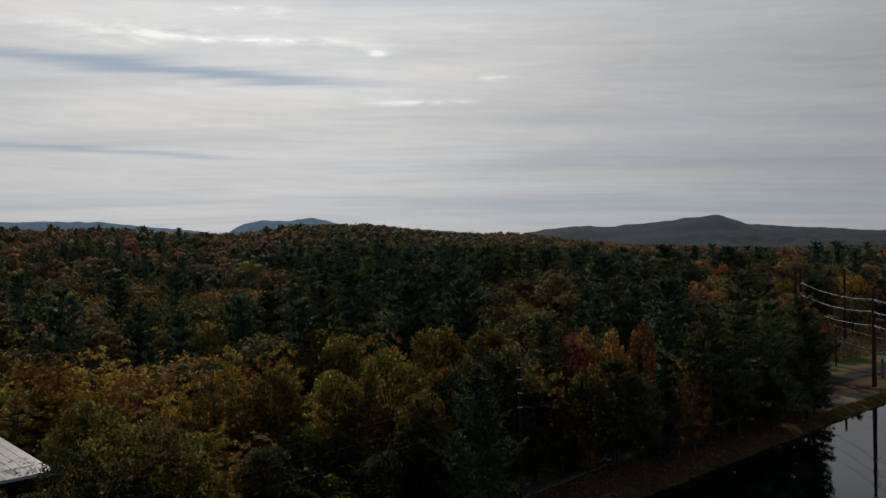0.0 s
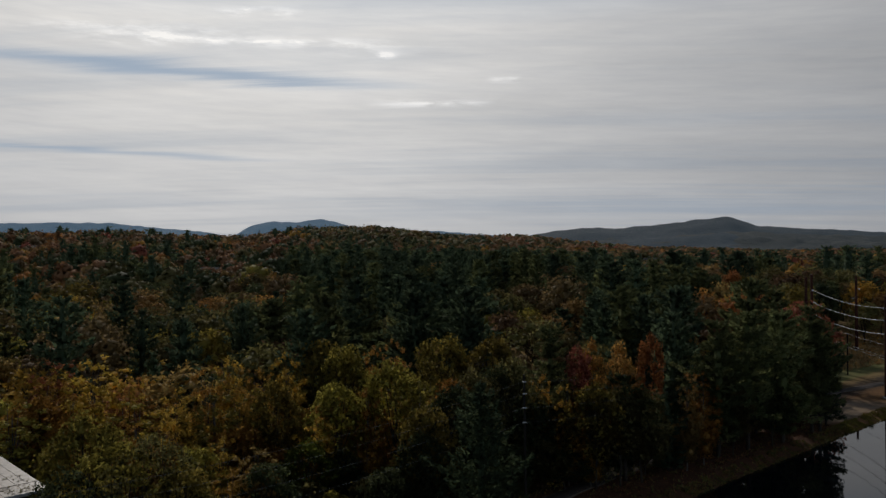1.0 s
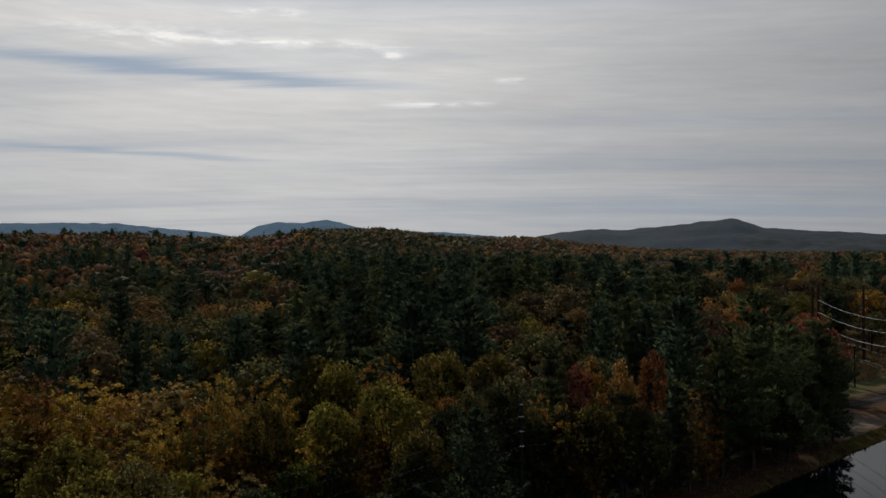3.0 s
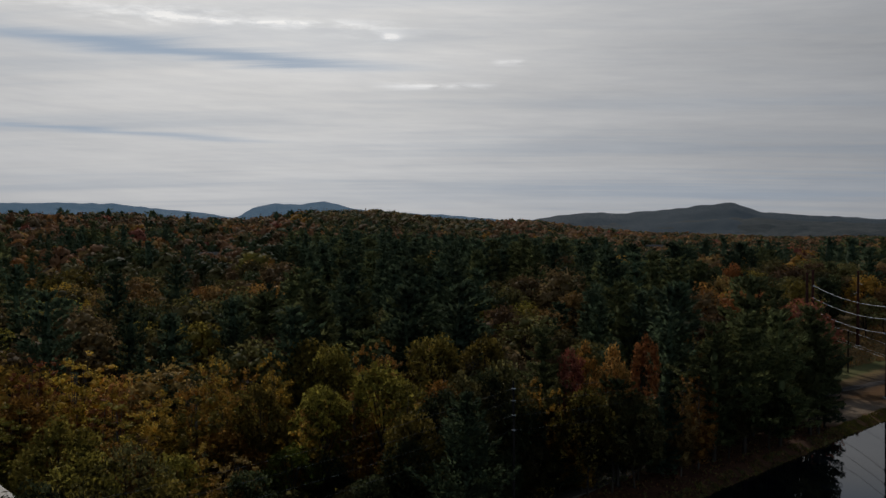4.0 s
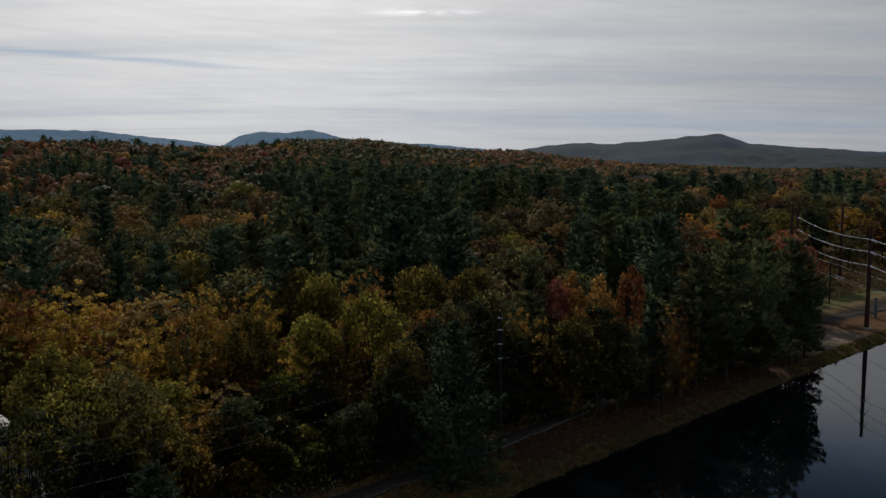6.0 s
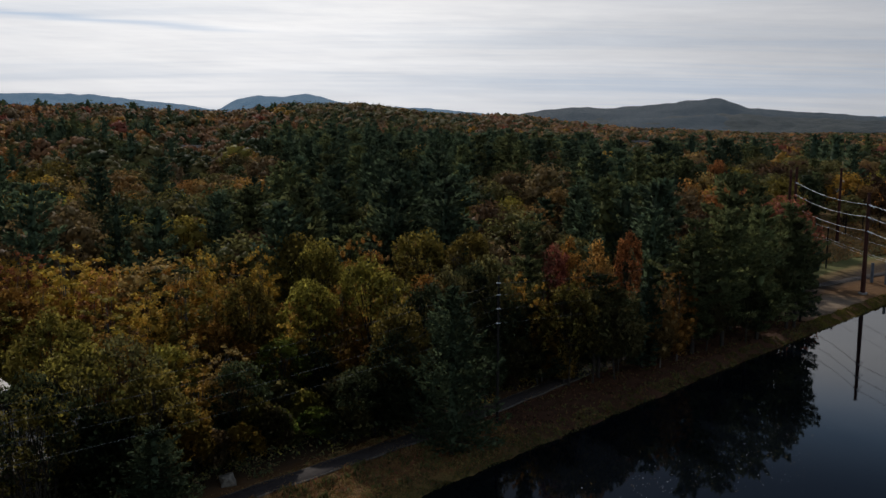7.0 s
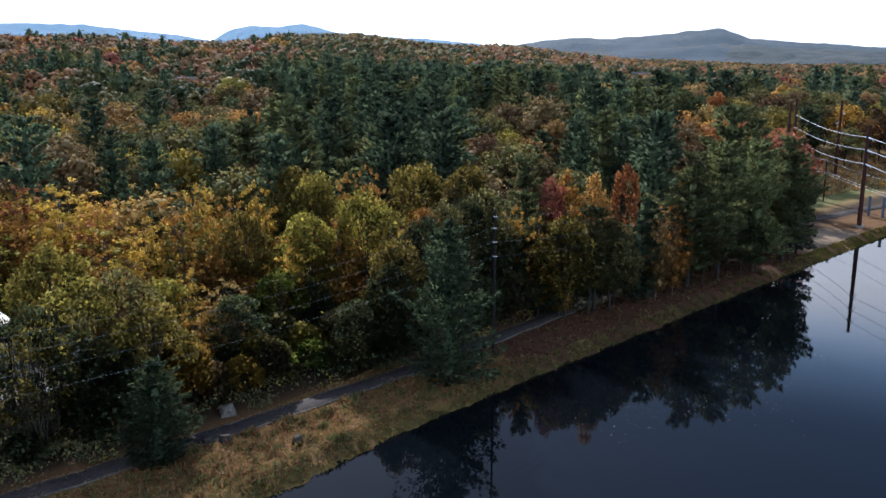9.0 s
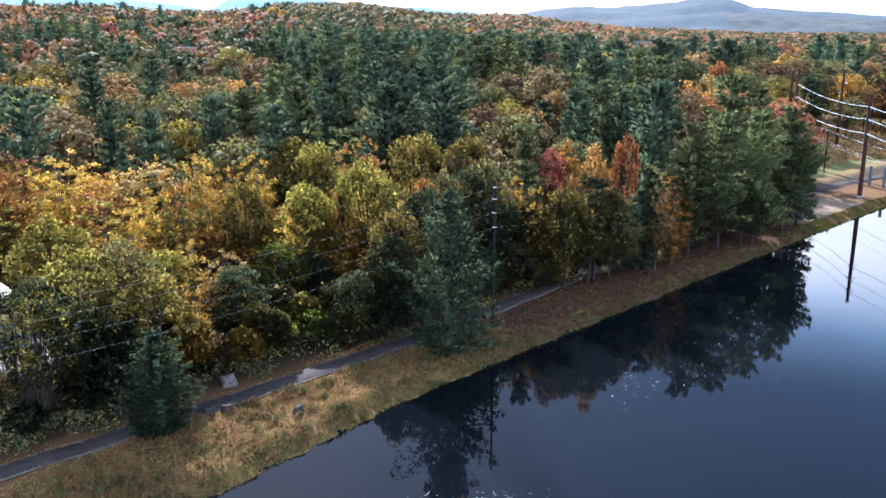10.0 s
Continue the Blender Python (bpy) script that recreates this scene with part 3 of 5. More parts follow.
def pine_foliage(rng, whorls, arms, tufts, size, low, conical=False, heart=0.34, sides=7, rings=6):
    """A white pine's crown: flat fans of needle sprays on whorled branches that turn up at their tips."""
    aspect = ASPECT["pine"]
    green = Foliage()
    branches = []
    lop = rng.uniform(0, 6.28)

    def reach_at(f):
        if conical:
            return 0.5 * (1 - f ** 1.9) ** 0.9 * (0.68 + 0.32 * min(1, f * 3.5)) + 0.02
        return 0.47 * (1 - f ** 2.2) ** 0.75 * (0.6 + 0.4 * min(1, f * 2.2)) + 0.02

    def stem_core():
        v, soft = [], []
        for i in range(rings):
            f = i / (rings - 1)
            for k in range(sides):
                a = 2 * math.pi * (k + 0.5 * (i % 2)) / sides
                r = reach_at(f * 0.96) * heart * rng.uniform(0.45, 1.35)
                v.append((math.cos(a) * r, math.sin(a) * r, (low + 0.03 + (0.93 - low) * f) * aspect + rng.uniform(-0.03, 0.03)))
                soft.append((math.cos(a), math.sin(a), 0.6))
        faces = []
        for i in range(rings - 1):
            for k in range(sides):
                a, b = i * sides + k, i * sides + (k + 1) % sides
                faces += [(a, b, b + sides), (a, b + sides, a + sides)]
        green.add(np.array(v), np.array(faces), unit(np.array(soft)))

    stem_core()
    cs, ds, ns, ls, ws = [], [], [], [], []
    for w in range(whorls):
        f = min(1.0, max(0.0, (w + rng.uniform(-0.25, 0.25)) / whorls))
        z = low + (0.975 - low) * f
        reach = reach_at(f) * rng.uniform(0.68, 1.2)
        for a in range(arms):
            if rng.random() < 0.12:
                continue
            turn = 2 * math.pi * (a + rng.uniform(-0.4, 0.4)) / arms + w * 0.9
            far = reach * rng.uniform(0.6, 1.15) * (1 + 0.2 * math.sin(turn * 2 + lop) * math.sin(f * 9 + lop))
            lift = rng.uniform(0.05, 0.3) + 0.55 * f ** 1.5 + (0.22 if conical else 0.0)
            out = np.array([math.cos(turn), math.sin(turn), 0.0])
            across = np.array([-out[1], out[0], 0.0])
            k = max(2, int(tufts * (0.3 + 2.0 * far)))
            s = rng.uniform(0.05, 1.0, k) ** 0.62
            fan = rng.uniform(-1, 1, k) * (0.08 + 0.36 * np.sin(math.pi * np.clip(s, 0, 1) ** 1.4)) * far
            p = np.array([0, 0, z * aspect]) + out * (s * far)[:, None] + across * fan[:, None]
            p[:, 2] += far * (lift * s ** 1.7 - 0.12 * s) + rng.normal(size=k) * 0.016
            cs.append(p)
            ds.append(out + across * (fan / (far + 1e-6) * 2.0)[:, None] + np.array([0, 0, 0.4]) + rng.normal(size=(k, 3)) * 0.45)
            ns.append(np.array([0, 0, 1.0]) + rng.normal(size=(k, 3)) * 0.6)
            ls.append(size * rng.uniform(0.7, 1.35, k))
            ws.append(np.array([0, 0, 0.75]) + out * (0.25 + 0.55 * s)[:, None] + rng.normal(size=(k, 3)) * 0.3)
            branches.append((z, out * far, lift * far / aspect))
    c, d, n, l, soft = (np.concatenate(q) for q in (cs, ds, ns, ls, ws))
    green.leaves(c, d, n, soft, l, l * 0.5)
    return green, branches


def trunk_mesh(rng, kind, low, mids, branches):
    verts, faces = [], []

    def grow(points, radii, sides):
        v, f = tube(points, radii, sides)
        base = len(verts)
        verts.extend(v)
        faces.extend([tuple(i + base for i in q) for q in f])
    lean = rng.uniform(-0.02, 0.02, 2)
    if kind == "pine":
        grow([(0, 0, -0.03), (0.002, 0, 0.25), (lean[0] * 0.4, lean[1] * 0.4, 0.6), (0, 0, 0.985)], (0.026, 0.021, 0.014, 0.003), 6)
        for z, tip, lift in branches[::6]:
            grow([(0, 0, z), (tip[0] * 0.5, tip[1] * 0.5, z + lift * 0.2 - 0.008), (tip[0] * 0.95, tip[1] * 0.95, z + lift * 0.85 - 0.01)], (0.005, 0.003, 0.001), 3)
    elif kind == "willow":
        # several stems from one foot, spreading
        for i, m in enumerate(mids[4:26:2]):
            start = np.array([math.cos(i * 2.4), math.sin(i * 2.4), 0]) * 0.07
            grow([start, (m[0] * 0.45 + start[0], m[1] * 0.3 + start[1], m[2] * 0.42), (m[0] * 0.7, m[1] * 0.85, m[2] * 0.75), tuple(m)], (0.011, 0.008, 0.005, 0.002), 4)
    else:
        fork = low * 0.9 + 0.08
        grow([(0, 0, -0.03), (lean[0], lean[1], fork * 0.6), (lean[0] * 2, lean[1] * 2, fork), (lean[0], lean[1], 0.85)], (0.019, 0.015, 0.011, 0.003), 6)
        for m in mids[:14]:
            start = rng.uniform(fork * 0.7, 0.6)
            bend = np.array([m[0] * 0.5, m[1] * 0.5, (start + m[2]) / 2 - 0.02])
            grow([(lean[0] * 1.5, lean[1] * 1.5, min(start, m[2] - 0.05)), bend, m], (0.008, 0.005, 0.002), 4)
    return verts, faces


CROWNS = {}


def tree_meshes(kind, detail, variant):
    """Crown and trunk meshes, one unit high, shared by all trees of a kind, a detail and a variant."""
    key = (kind, detail, variant)
    if key not in CROWNS:
        rng = np.random.default_rng(sum(map(ord, kind)) * 31 + detail * 7 + variant)
        mids, branches, low = (), (), 0.0
        if kind == "pine":
            low = (0.04, 0.10, 0.17, 0.26)[variant % 4]
            whorls, arms, tufts, size = ((15, 6, 60, 0.066), (14, 6, 35, 0.086), ((14, 6, 140, 0.044) if variant % 4 else (22, 7, 80, 0.044)))[detail]
            green, branches = pine_foliage(rng, whorls, arms, tufts, size, low, variant % 4 == 0, (0.16, 0.16, 0.12)[detail])
        else:
            lobes, count, size = {"shrub": ((22, 2600, 0.062), (14, 900, 0.09)), "bare": ((30, 2200, 0.06), (20, 700, 0.09)), "willow": ((70, 3000, 0.030), (30, 1800, 0.05)),
                                  "birch": ((60, 5200, 0.029), (40, 1500, 0.044))}.get(kind, ((56, 5000, 0.032), (26, 1400, 0.044)))[detail]
            green, mids, low = broad_foliage(rng, kind, lobes, count, size, True, 0.8, 0.0 if kind in ("bare", "willow") else 0.55 if kind == "birch" else 0.32 if detail == 0 else 0.5)
            if kind == "bare":
                verts = green.v[0].reshape(-1, 3, 3)
                centre = verts.mean(axis=1, keepdims=True)
                green.v[0] = np.stack([verts[:, 0], centre[:, 0] + (verts[:, 1] - centre[:, 0]) * 2.2, verts[:, 0] + (verts[:, 2] - verts[:, 0]) * 0.12], 1).reshape(-1, 3)
        v, f, soft = green.done(ASPECT[kind])
        crown = mesh_of(kind + "_crown", v, f, [LEAF["green"]], smooth=True, soft=soft)
        tv, tf = trunk_mesh(rng, kind, low, mids, branches)
        trunk = mesh_of(kind + "_trunk", tv, tf, [PALE_BARK if kind in ("birch", "bare") else BARK], smooth=True)
        CROWNS[key] = crown, trunk
    return CROWNS[key]


KIND_NAME = {"birch": "birch_tree", "maple": "maple_tree", "oak": "oak_tree", "pine": "pine_tree", "shrub": "shrub", "bare": "bare_tree", "willow": "willow_tree"}
WORDS = {"yellow": "bright yellow", "gold": "golden", "orange": "fiery orange", "red": "deep red", "bronze": "bronze-brown", "tan": "thin tan", "twig": "grey leafless",
         "olive": "olive green", "yellowgreen": "yellow-green", "salmon": "salmon-orange", "lime": "fresh lime-green", "green": "dull green", "pine": "dark green", "pinefresh": "sunlit green", "pinelight": "olive-tinged green"}
FORM = {"birch": "slender tree with {} autumn leaves", "maple": "maple with {} autumn leaves", "oak": "broad-crowned tree with {} leaves",
        "pine": "white pine with {} layered needles", "shrub": "bushy shrub with {} leaves", "bare": "bare tree with {} twigs", "willow": "airy many-stemmed tree with {} leaves"}
PLACED = []
tree_rng = np.random.default_rng(11)


def tree(kind, colour, x, y, high, wide, detail=0, where="by the pond", variant=None):
    """One tree: an empty at its foot, trunk and crown."""
    crown, trunk = tree_meshes(kind, detail, int(tree_rng.integers(0, 4)) if variant is None else variant)
    foot = new(KIND_NAME[kind])
    foot.location = (x, y, float(ground_height(x, y)) - 0.05)
    foot.rotation_euler = (0, 0, tree_rng.uniform(0, 6.28))
    foot.scale = (wide, wide, high)
    for name, me in (("trunk", trunk), ("crown", crown)):
        ob = new(name, me)
        ob.parent = foot
        if name == "crown":
            ob.material_slots[0].link = "OBJECT"
            ob.material_slots[0].material = LEAF[colour]
    PLACED.append((x, y, wide))
    return tagged(foot, FORM[kind].format(WORDS[colour]) + " " + where, "shrub" if kind == "shrub" else "tree", group=KIND_NAME[kind].replace("_", " ") + "s")


# trees that stand out along the near edge of the woods
tree("birch", "yellow", -46.6, 110.1, 18.0, 11.0)
tree("birch", "orange", -54.8, 116.3, 17.0, 11.0)
tree("birch", "gold", -53.8, 112.1, 15.0, 9.8)
tree("birch", "gold", -47.8, 105.6, 14.0, 8.5)
tree("birch", "yellow", -43.1, 112.1, 15.0, 7.3)
tree("pine", "pine", -56.2, 154.8, 21.0, 8.0, variant=1)
tree("pine", "pine", -49.1, 139.8, 15.0, 6.0, variant=2)
tree("oak", "olive", -90.6, 195.7, 20.0, 11.0)
tree("pine", "pine", -37.5, 151.5, 22.0, 8.0, variant=3)
tree("pine", "pine", -39.8, 192.0, 22.0, 9.0, variant=1)
tree("birch", "tan", -48.3, 173.6, 15.0, 9.8)
tree("oak", "yellowgreen", -52.2, 168.5, 15.0, 9.8)
tree("oak", "bronze", -67.3, 164.3, 17.0, 11.0)
tree("birch", "gold", -32.9, 100.2, 15.4, 8.5)
tree("birch", "gold", -31.8, 109.0, 16.9, 7.3)
tree("birch", "gold", -30.4, 113.1, 17.4, 7.3)
tree("birch", "gold", -26.7, 112.1, 16.4, 8.5)
tree("birch", "yellow", -22.2, 111.6, 17.9, 7.3)
tree("oak", "yellowgreen", -19.3, 122.3, 17.4, 12.2)
tree("oak", "yellowgreen", -15.6, 117.5, 17.4, 9.8)
tree("birch", "gold", -12.8, 122.9, 17.4, 7.3)
tree("birch", "orange", -10.0, 131.9, 17.4, 6.1)
tree("birch", "tan", -5.7, 138.7, 16.0, 8.5)
tree("oak", "yellowgreen", -2.4, 128.7, 17.4, 11.0)
tree("oak", "yellowgreen", 4.5, 128.1, 17.4, 9.8)
tree("bare", "twig", 2.5, 125.7, 14.0, 7.0)
tree("bare", "twig", 6.1, 116.5, 12.0, 6.0)
tree("oak", "yellowgreen", -8.3, 109.8, 16.4, 9.8)
tree("birch", "yellowgreen", -5.2, 105.5, 15.4, 8.5)
tree("birch", "gold", -11.3, 105.4, 14.4, 6.1)
tree("birch", "gold", -17.3, 101.0, 11.5, 7.5)
tree("oak", "yellowgreen", -15.1, 105.4, 14.4, 8.5)
tree("oak", "yellowgreen", -22.2, 102.8, 14.9, 7.3)
tree("birch", "gold", -26.2, 102.8, 14.9, 7.3)
tree("birch", "tan", -32.7, 94.4, 12.0, 7.3)
tree("birch", "gold", -36.6, 95.0, 12.5, 7.3)
tree("oak", "yellowgreen", -38.9, 88.1, 14.0, 9.8)
tree("birch", "gold", -11.6, 103.8, 8.5, 4.9)
tree("birch", "gold", -7.5, 102.2, 8.0, 6.1)
tree("oak", "yellowgreen", -4.1, 96.4, 13.0, 8.5)
tree("oak", "lime", -17.7, 98.1, 9.0, 7.3)
tree("oak", "green", -14.9, 100.9, 7.5, 6.1)
tree("birch", "tan", -21.3, 89.5, 11.0, 7.3)
tree("birch", "yellow", -25.8, 91.2, 11.5, 7.3)
tree("oak", "yellowgreen", -27.6, 89.2, 10.5, 7.3)
tree("willow", "yellowgreen", -31.0, 75.4, 14.0, 10.0)
tree("willow", "olive", -28.8, 79.1, 14.0, 9.0)
tree("willow", "green", -32.9, 70.0, 13.0, 8.0)
tree("oak", "yellowgreen", -25.2, 77.0, 11.2, 8.0)
tree("birch", "gold", -23.4, 85.2, 9.5, 7.3)
tree("oak", "green", -20.2, 88.0, 9.0, 7.3)
tree("shrub", "yellowgreen", -17.8, 85.6, 5.6, 4.6)
tree("shrub", "olive", -16.2, 84.9, 5.4, 4.5)
tree("shrub", "lime", -15.6, 85.5, 4.9, 3.8)
tree("shrub", "yellow", -22.3, 79.3, 6.5, 5.0)
tree("shrub", "bronze", -21.1, 80.0, 4.7, 4.3)
tree("shrub", "olive", -18.1, 83.0, 3.5, 1.8)
tree("oak", "green", -9.0, 92.8, 4.5, 4.9)
tree("oak", "green", -8.1, 90.2, 7.7, 6.2)
tree("birch", "gold", 10.0, 114.1, 14.5, 6.1)
tree("pine", "pinelight", 12.4, 121.7, 20.0, 10.0, detail=2, variant=2)
tree("maple", "red", 15.5, 115.6, 17.2, 5.2)
tree("maple", "gold", 17.9, 119.9, 17.4, 5.0)
tree("maple", "orange", 20.8, 114.6, 17.6, 6.2)
tree("maple", "orange", 27.2, 126.2, 17.6, 5.6)
tree("birch", "tan", 39.9, 148.7, 15.5, 6.1)
tree("birch", "gold", 14.4, 111.8, 6.0, 3.7)
tree("pine", "pine", 35.8, 143.3, 16.5, 8.0, variant=3)
tree("pine", "pinelight", 46.9, 140.2, 18.0, 10.0, detail=2, variant=1)
tree("pine", "pinelight", 37.4, 127.9, 16.5, 11.0, detail=2, variant=2)
tree("maple", "orange", 76.9, 248.0, 18.0, 8.5)
tree("willow", "olive", -32.5, 71.9, 9.0, 6.0)
tree("shrub", "green", -28.9, 73.3, 8.0, 6.0)
tree("shrub", "green", -27.3, 73.8, 8.2, 5.5)
tree("oak", "green", -12.3, 100.1, 5.0, 4.9)
tree("oak", "olive", -8.0, 95.4, 5.0, 4.9)
tree("oak", "green", -4.5, 93.8, 10.6, 7.0)
tree("shrub", "olive", -25.2, 82.2, 7.5, 5.0)
tree("pine", "pinelight", 20.9, 112.8, 14.3, 10.0, detail=2, variant=3)
tree("pine", "pine", 27.6, 117.7, 11.7, 8.0, variant=1)
tree("birch", "gold", 16.1, 110.2, 8.2, 4.5)
tree("birch", "gold", 33.3, 121.2, 13.5, 7.5)
tree("oak", "olive", 14.6, 115.0, 13.0, 8.0)
tree("oak", "olive", 9.7, 107.3, 6.6, 7.0)
tree("oak", "green", 12.7, 109.3, 5.0, 7.0)
tree("oak", "olive", 18.3, 115.0, 5.4, 6.0)
tree("oak", "olive", 24.0, 115.5, 7.2, 7.0)
tree("oak", "olive", 30.2, 120.6, 5.7, 6.0)
tree("pine", "pinelight", 36.6, 125.3, 20.4, 12.0, detail=2, variant=2)
tree("pine", "pinelight", 42.1, 129.2, 21.2, 12.0, detail=2, variant=3)
tree("pine", "pinelight", 48.9, 133.8, 21.1, 12.0, detail=2, variant=1)
tree("pine", "pinelight", 56.3, 141.4, 21.1, 12.0, detail=2, variant=2)
tree("oak", "olive", 39.1, 126.9, 10.1, 7.0)
tree("oak", "green", 46.6, 132.0, 8.3, 7.0)
tree("pine", "pinelight", 57.9, 142.2, 18.6, 10.0, detail=2, variant=3)
tree("pine", "pine", 60.6, 146.4, 15.0, 8.0, variant=1)
tree("oak", "green", 5.6, 101.6, 7.3, 6.0)
tree("oak", "yellowgreen", 16.6, 109.5, 13.2, 9.0)
tree("oak", "olive", 19.8, 110.6, 12.0, 8.0)
tree("oak", "olive", 22.9, 112.0, 12.0, 8.0)
tree("birch", "gold", 13.4, 111.0, 13.5, 5.5)
tree("birch", "tan", 30.2, 118.0, 13.5, 6.0)
for u, v, high, colour in ((73, 72.2, 9.5, "green"), (77, 73.4, 10.5, "olive"), (81, 72.0, 9.0, "green"), (85, 73.0, 11.0, "green"), (89, 71.8, 10.0, "olive"),
                           (93, 71.0, 10.5, "green"), (97, 70.2, 9.5, "green"), (101, 69.6, 10.5, "olive"), (105, 69.2, 9.0, "green"), (79, 69.8, 4.2, "green"), (87, 70.0, 4.8, "green"), (83, 70.2, 4.4, "olive")):
    tree("oak", colour, *xy_of(u, v), high, high * 0.8, where="in the shade above the bank")
tree("shrub", "bronze", -16.5, 86.0, 3.6, 4.6)
tree("shrub", "olive", -14.8, 86.8, 2.9, 4.4)
tree("shrub", "lime", -12.3, 88.2, 4.0, 4.6)
tree("shrub", "green", -10.4, 87.8, 3.6, 5.0)
tree("shrub", "olive", -8.4, 88.8, 4.5, 5.5)
tree("shrub", "green", -6.4, 89.9, 4.5, 5.5)
tree("oak", "green", -4.6, 90.9, 6.0, 6.0)
tree("shrub", "yellow", -18.6, 82.1, 4.1, 5.0)
tree("shrub", "olive", -20.3, 81.1, 3.6, 4.5)
tree("shrub", "yellowgreen", -13.8, 90.9, 5.1, 5.0)
tree("shrub", "olive", -10.3, 92.7, 5.8, 5.5)
tree("shrub", "green", -7.7, 94.6, 6.5, 6.0)
tree("shrub", "olive", -16.3, 91.8, 5.7, 6.0)
# left-edge trees added, partly out of view, to throw shade on the bank
tree("willow", "yellowgreen", -33.5, 69.8, 11.0, 8.0)
tree("willow", "olive", -38.5, 66.5, 11.0, 8.5)
tree("willow", "green", -29.5, 73.0, 10.0, 7.0)
tree("oak", "green", -43.0, 70.0, 10.5, 8.0)
# oaks added along the sun's way to keep the bank shaded
tree("oak", "green", -1.0, 102.0, 14.4, 8.5)
tree("oak", "olive", 1.2, 105.7, 15.4, 8.5)
tree("oak", "green", 3.9, 109.6, 15.4, 8.5)
tree("oak", "olive", 6.5, 112.8, 15.9, 8.5)
tree("pine", "pinefresh", 1.6, 86.0, 17.6, 10.4, detail=2, where="alone on the bank", variant=0)
tree("pine", "pinefresh", -22.2, 68.0, 9.4, 7.8, detail=2, where="beside the path", variant=4)


def pick(rng, table):
    names, weights = zip(*table)
    return names[rng.choice(len(names), p=np.array(weights) / sum(weights))]


def blocked(x, y, u, v):
    """Places kept free: pond, path, clearing, yard and the trees that stand already."""
    if v < np.interp(u, (88, 100, 140), (71.5, 64.5, 65.0)) or (u < 75 and v < 85) or (math.atan2(x, y) > radians(21.8) and y < 243 + 0.3 * (x - 100)):
        return True
    if 20 < u < 44 and 84 < v < 108:
        return True
    az, r = math.atan2(x, y), math.hypot(x, y)
    if radians(7.5) < az < radians(13.5) and 110 < r < 139:
        return True
    for hx, hy in HOUSES:
        hr = math.hypot(hx, hy)
        if abs(az - math.atan2(hx, hy)) * hr < 11 and hr - 45 < r < hr + 12:
            return True
    return False


def zone(x, y, rng):
    """What grows where: kind, colour and height."""
    az, r = math.degrees(math.atan2(x, y)), math.hypot(x, y)
    wave = math.sin(x * 0.035 + 1.3) + math.sin(y * 0.03 + x * 0.012)
    pines = -1.0
    if r > 600:
        pines = (0.35 if -9 < az < 10 else 0.12) if r < 800 else 0.08
        if az < -20 and r < 680:
            pines = 0.6
    elif r > 165:
        pines = 0.04 if 1.5 < az < 9 and r < 300 else 0.92 if -11 < az < 15 else 0.35 if az > 15 else 0.2 if r < 430 else 0.6 if az < -20 else 0.2
        if az > 20:
            pines = 0.15
    elif r > 130:
        pines = 0.9 if -11 < az < -4 else 0.75 if -4 < az < 1 else 0.2 if az < 9 and az > 1 else 0.7 if az > 9 else 0.2
    tallest = 25 if r < 500 else 19
    clump = noise.noise((x * 0.016, y * 0.016, 9.0))
    if rng.random() < pines + (0.08 * wave + 0.45 * clump if pines > 0 else 0):
        crest = 6 if az < -9 and 780 < r < 1000 else 0       # old pines stand out on the crest
        return "pine", "pine" if rng.random() < 0.72 else "pinelight", rng.uniform(tallest - 10, tallest) + crest
    if r < 155 and 2.0 < az < 14:
        return "oak", pick(rng, (("olive", 4), ("green", 4), ("bronze", 1.5), ("tan", 0.5))), rng.uniform(9, 14)
    if r < 150:
        colour = pick(rng, (("gold", 4), ("yellow", 3), ("yellowgreen", 4), ("olive", 1.5), ("tan", 2.5), ("orange", 0.8), ("green", 0.8)))
        return pick(rng, (("birch", 4), ("oak", 3))), colour, rng.uniform(10, 16) if az < -6 and r > 105 else rng.uniform(8, 14)
    # stands of one mind: neighbours tend to turn together
    mood = noise.noise((x * 0.013, y * 0.013, 2.0)) + 0.25 * noise.noise((x * 0.05, y * 0.05, 5.0))
    if r > 430:
        mood += -0.25 if -9 < az < -1 and r > 850 else 0.28 if -20.5 < az < -9 else 0.14 if az < 14 else 0.04
        if -9.5 < az < 1 and r > 700:
            colour = pick(rng, (("olive", 4), ("bronze", 3), ("green", 2), ("tan", 0.7)))
        elif mood > 0.0:
            colour = pick(rng, (("salmon", 5), ("bronze", 3.5), ("orange", 0.6), ("tan", 1.2), ("red", 0.4), ("gold", 0.4), ("green", 2)))
        else:
            colour = pick(rng, (("olive", 3), ("bronze", 3), ("tan", 0.8), ("green", 3.5), ("salmon", 1)))
    elif mood > 0.14:
        colour = pick(rng, (("orange", 2), ("bronze", 3), ("tan", 2.5), ("red", 0.4), ("gold", 2)))
    elif mood > -0.16:
        colour = pick(rng, (("yellowgreen", 2), ("olive", 4.5), ("gold", 1.2), ("tan", 1.5), ("bronze", 2), ("green", 1.5)))
    else:
        colour = pick(rng, (("green", 4), ("olive", 4), ("yellowgreen", 0.8), ("bronze", 1.5)))
    return pick(rng, (("maple", 1.5), ("oak", 3))), colour, rng.uniform(13, 20) if az < -9 else rng.uniform(12, 18)


def woods_end(az):
    """How far the woods reach: past the crest of the ridge on one side, out over the plain on the other."""
    return np.interp(az, (-33, -20, -8, 0, 6, 10, 14), (1250, 1300, 1450, 1750, 2100, 2700, 3000))


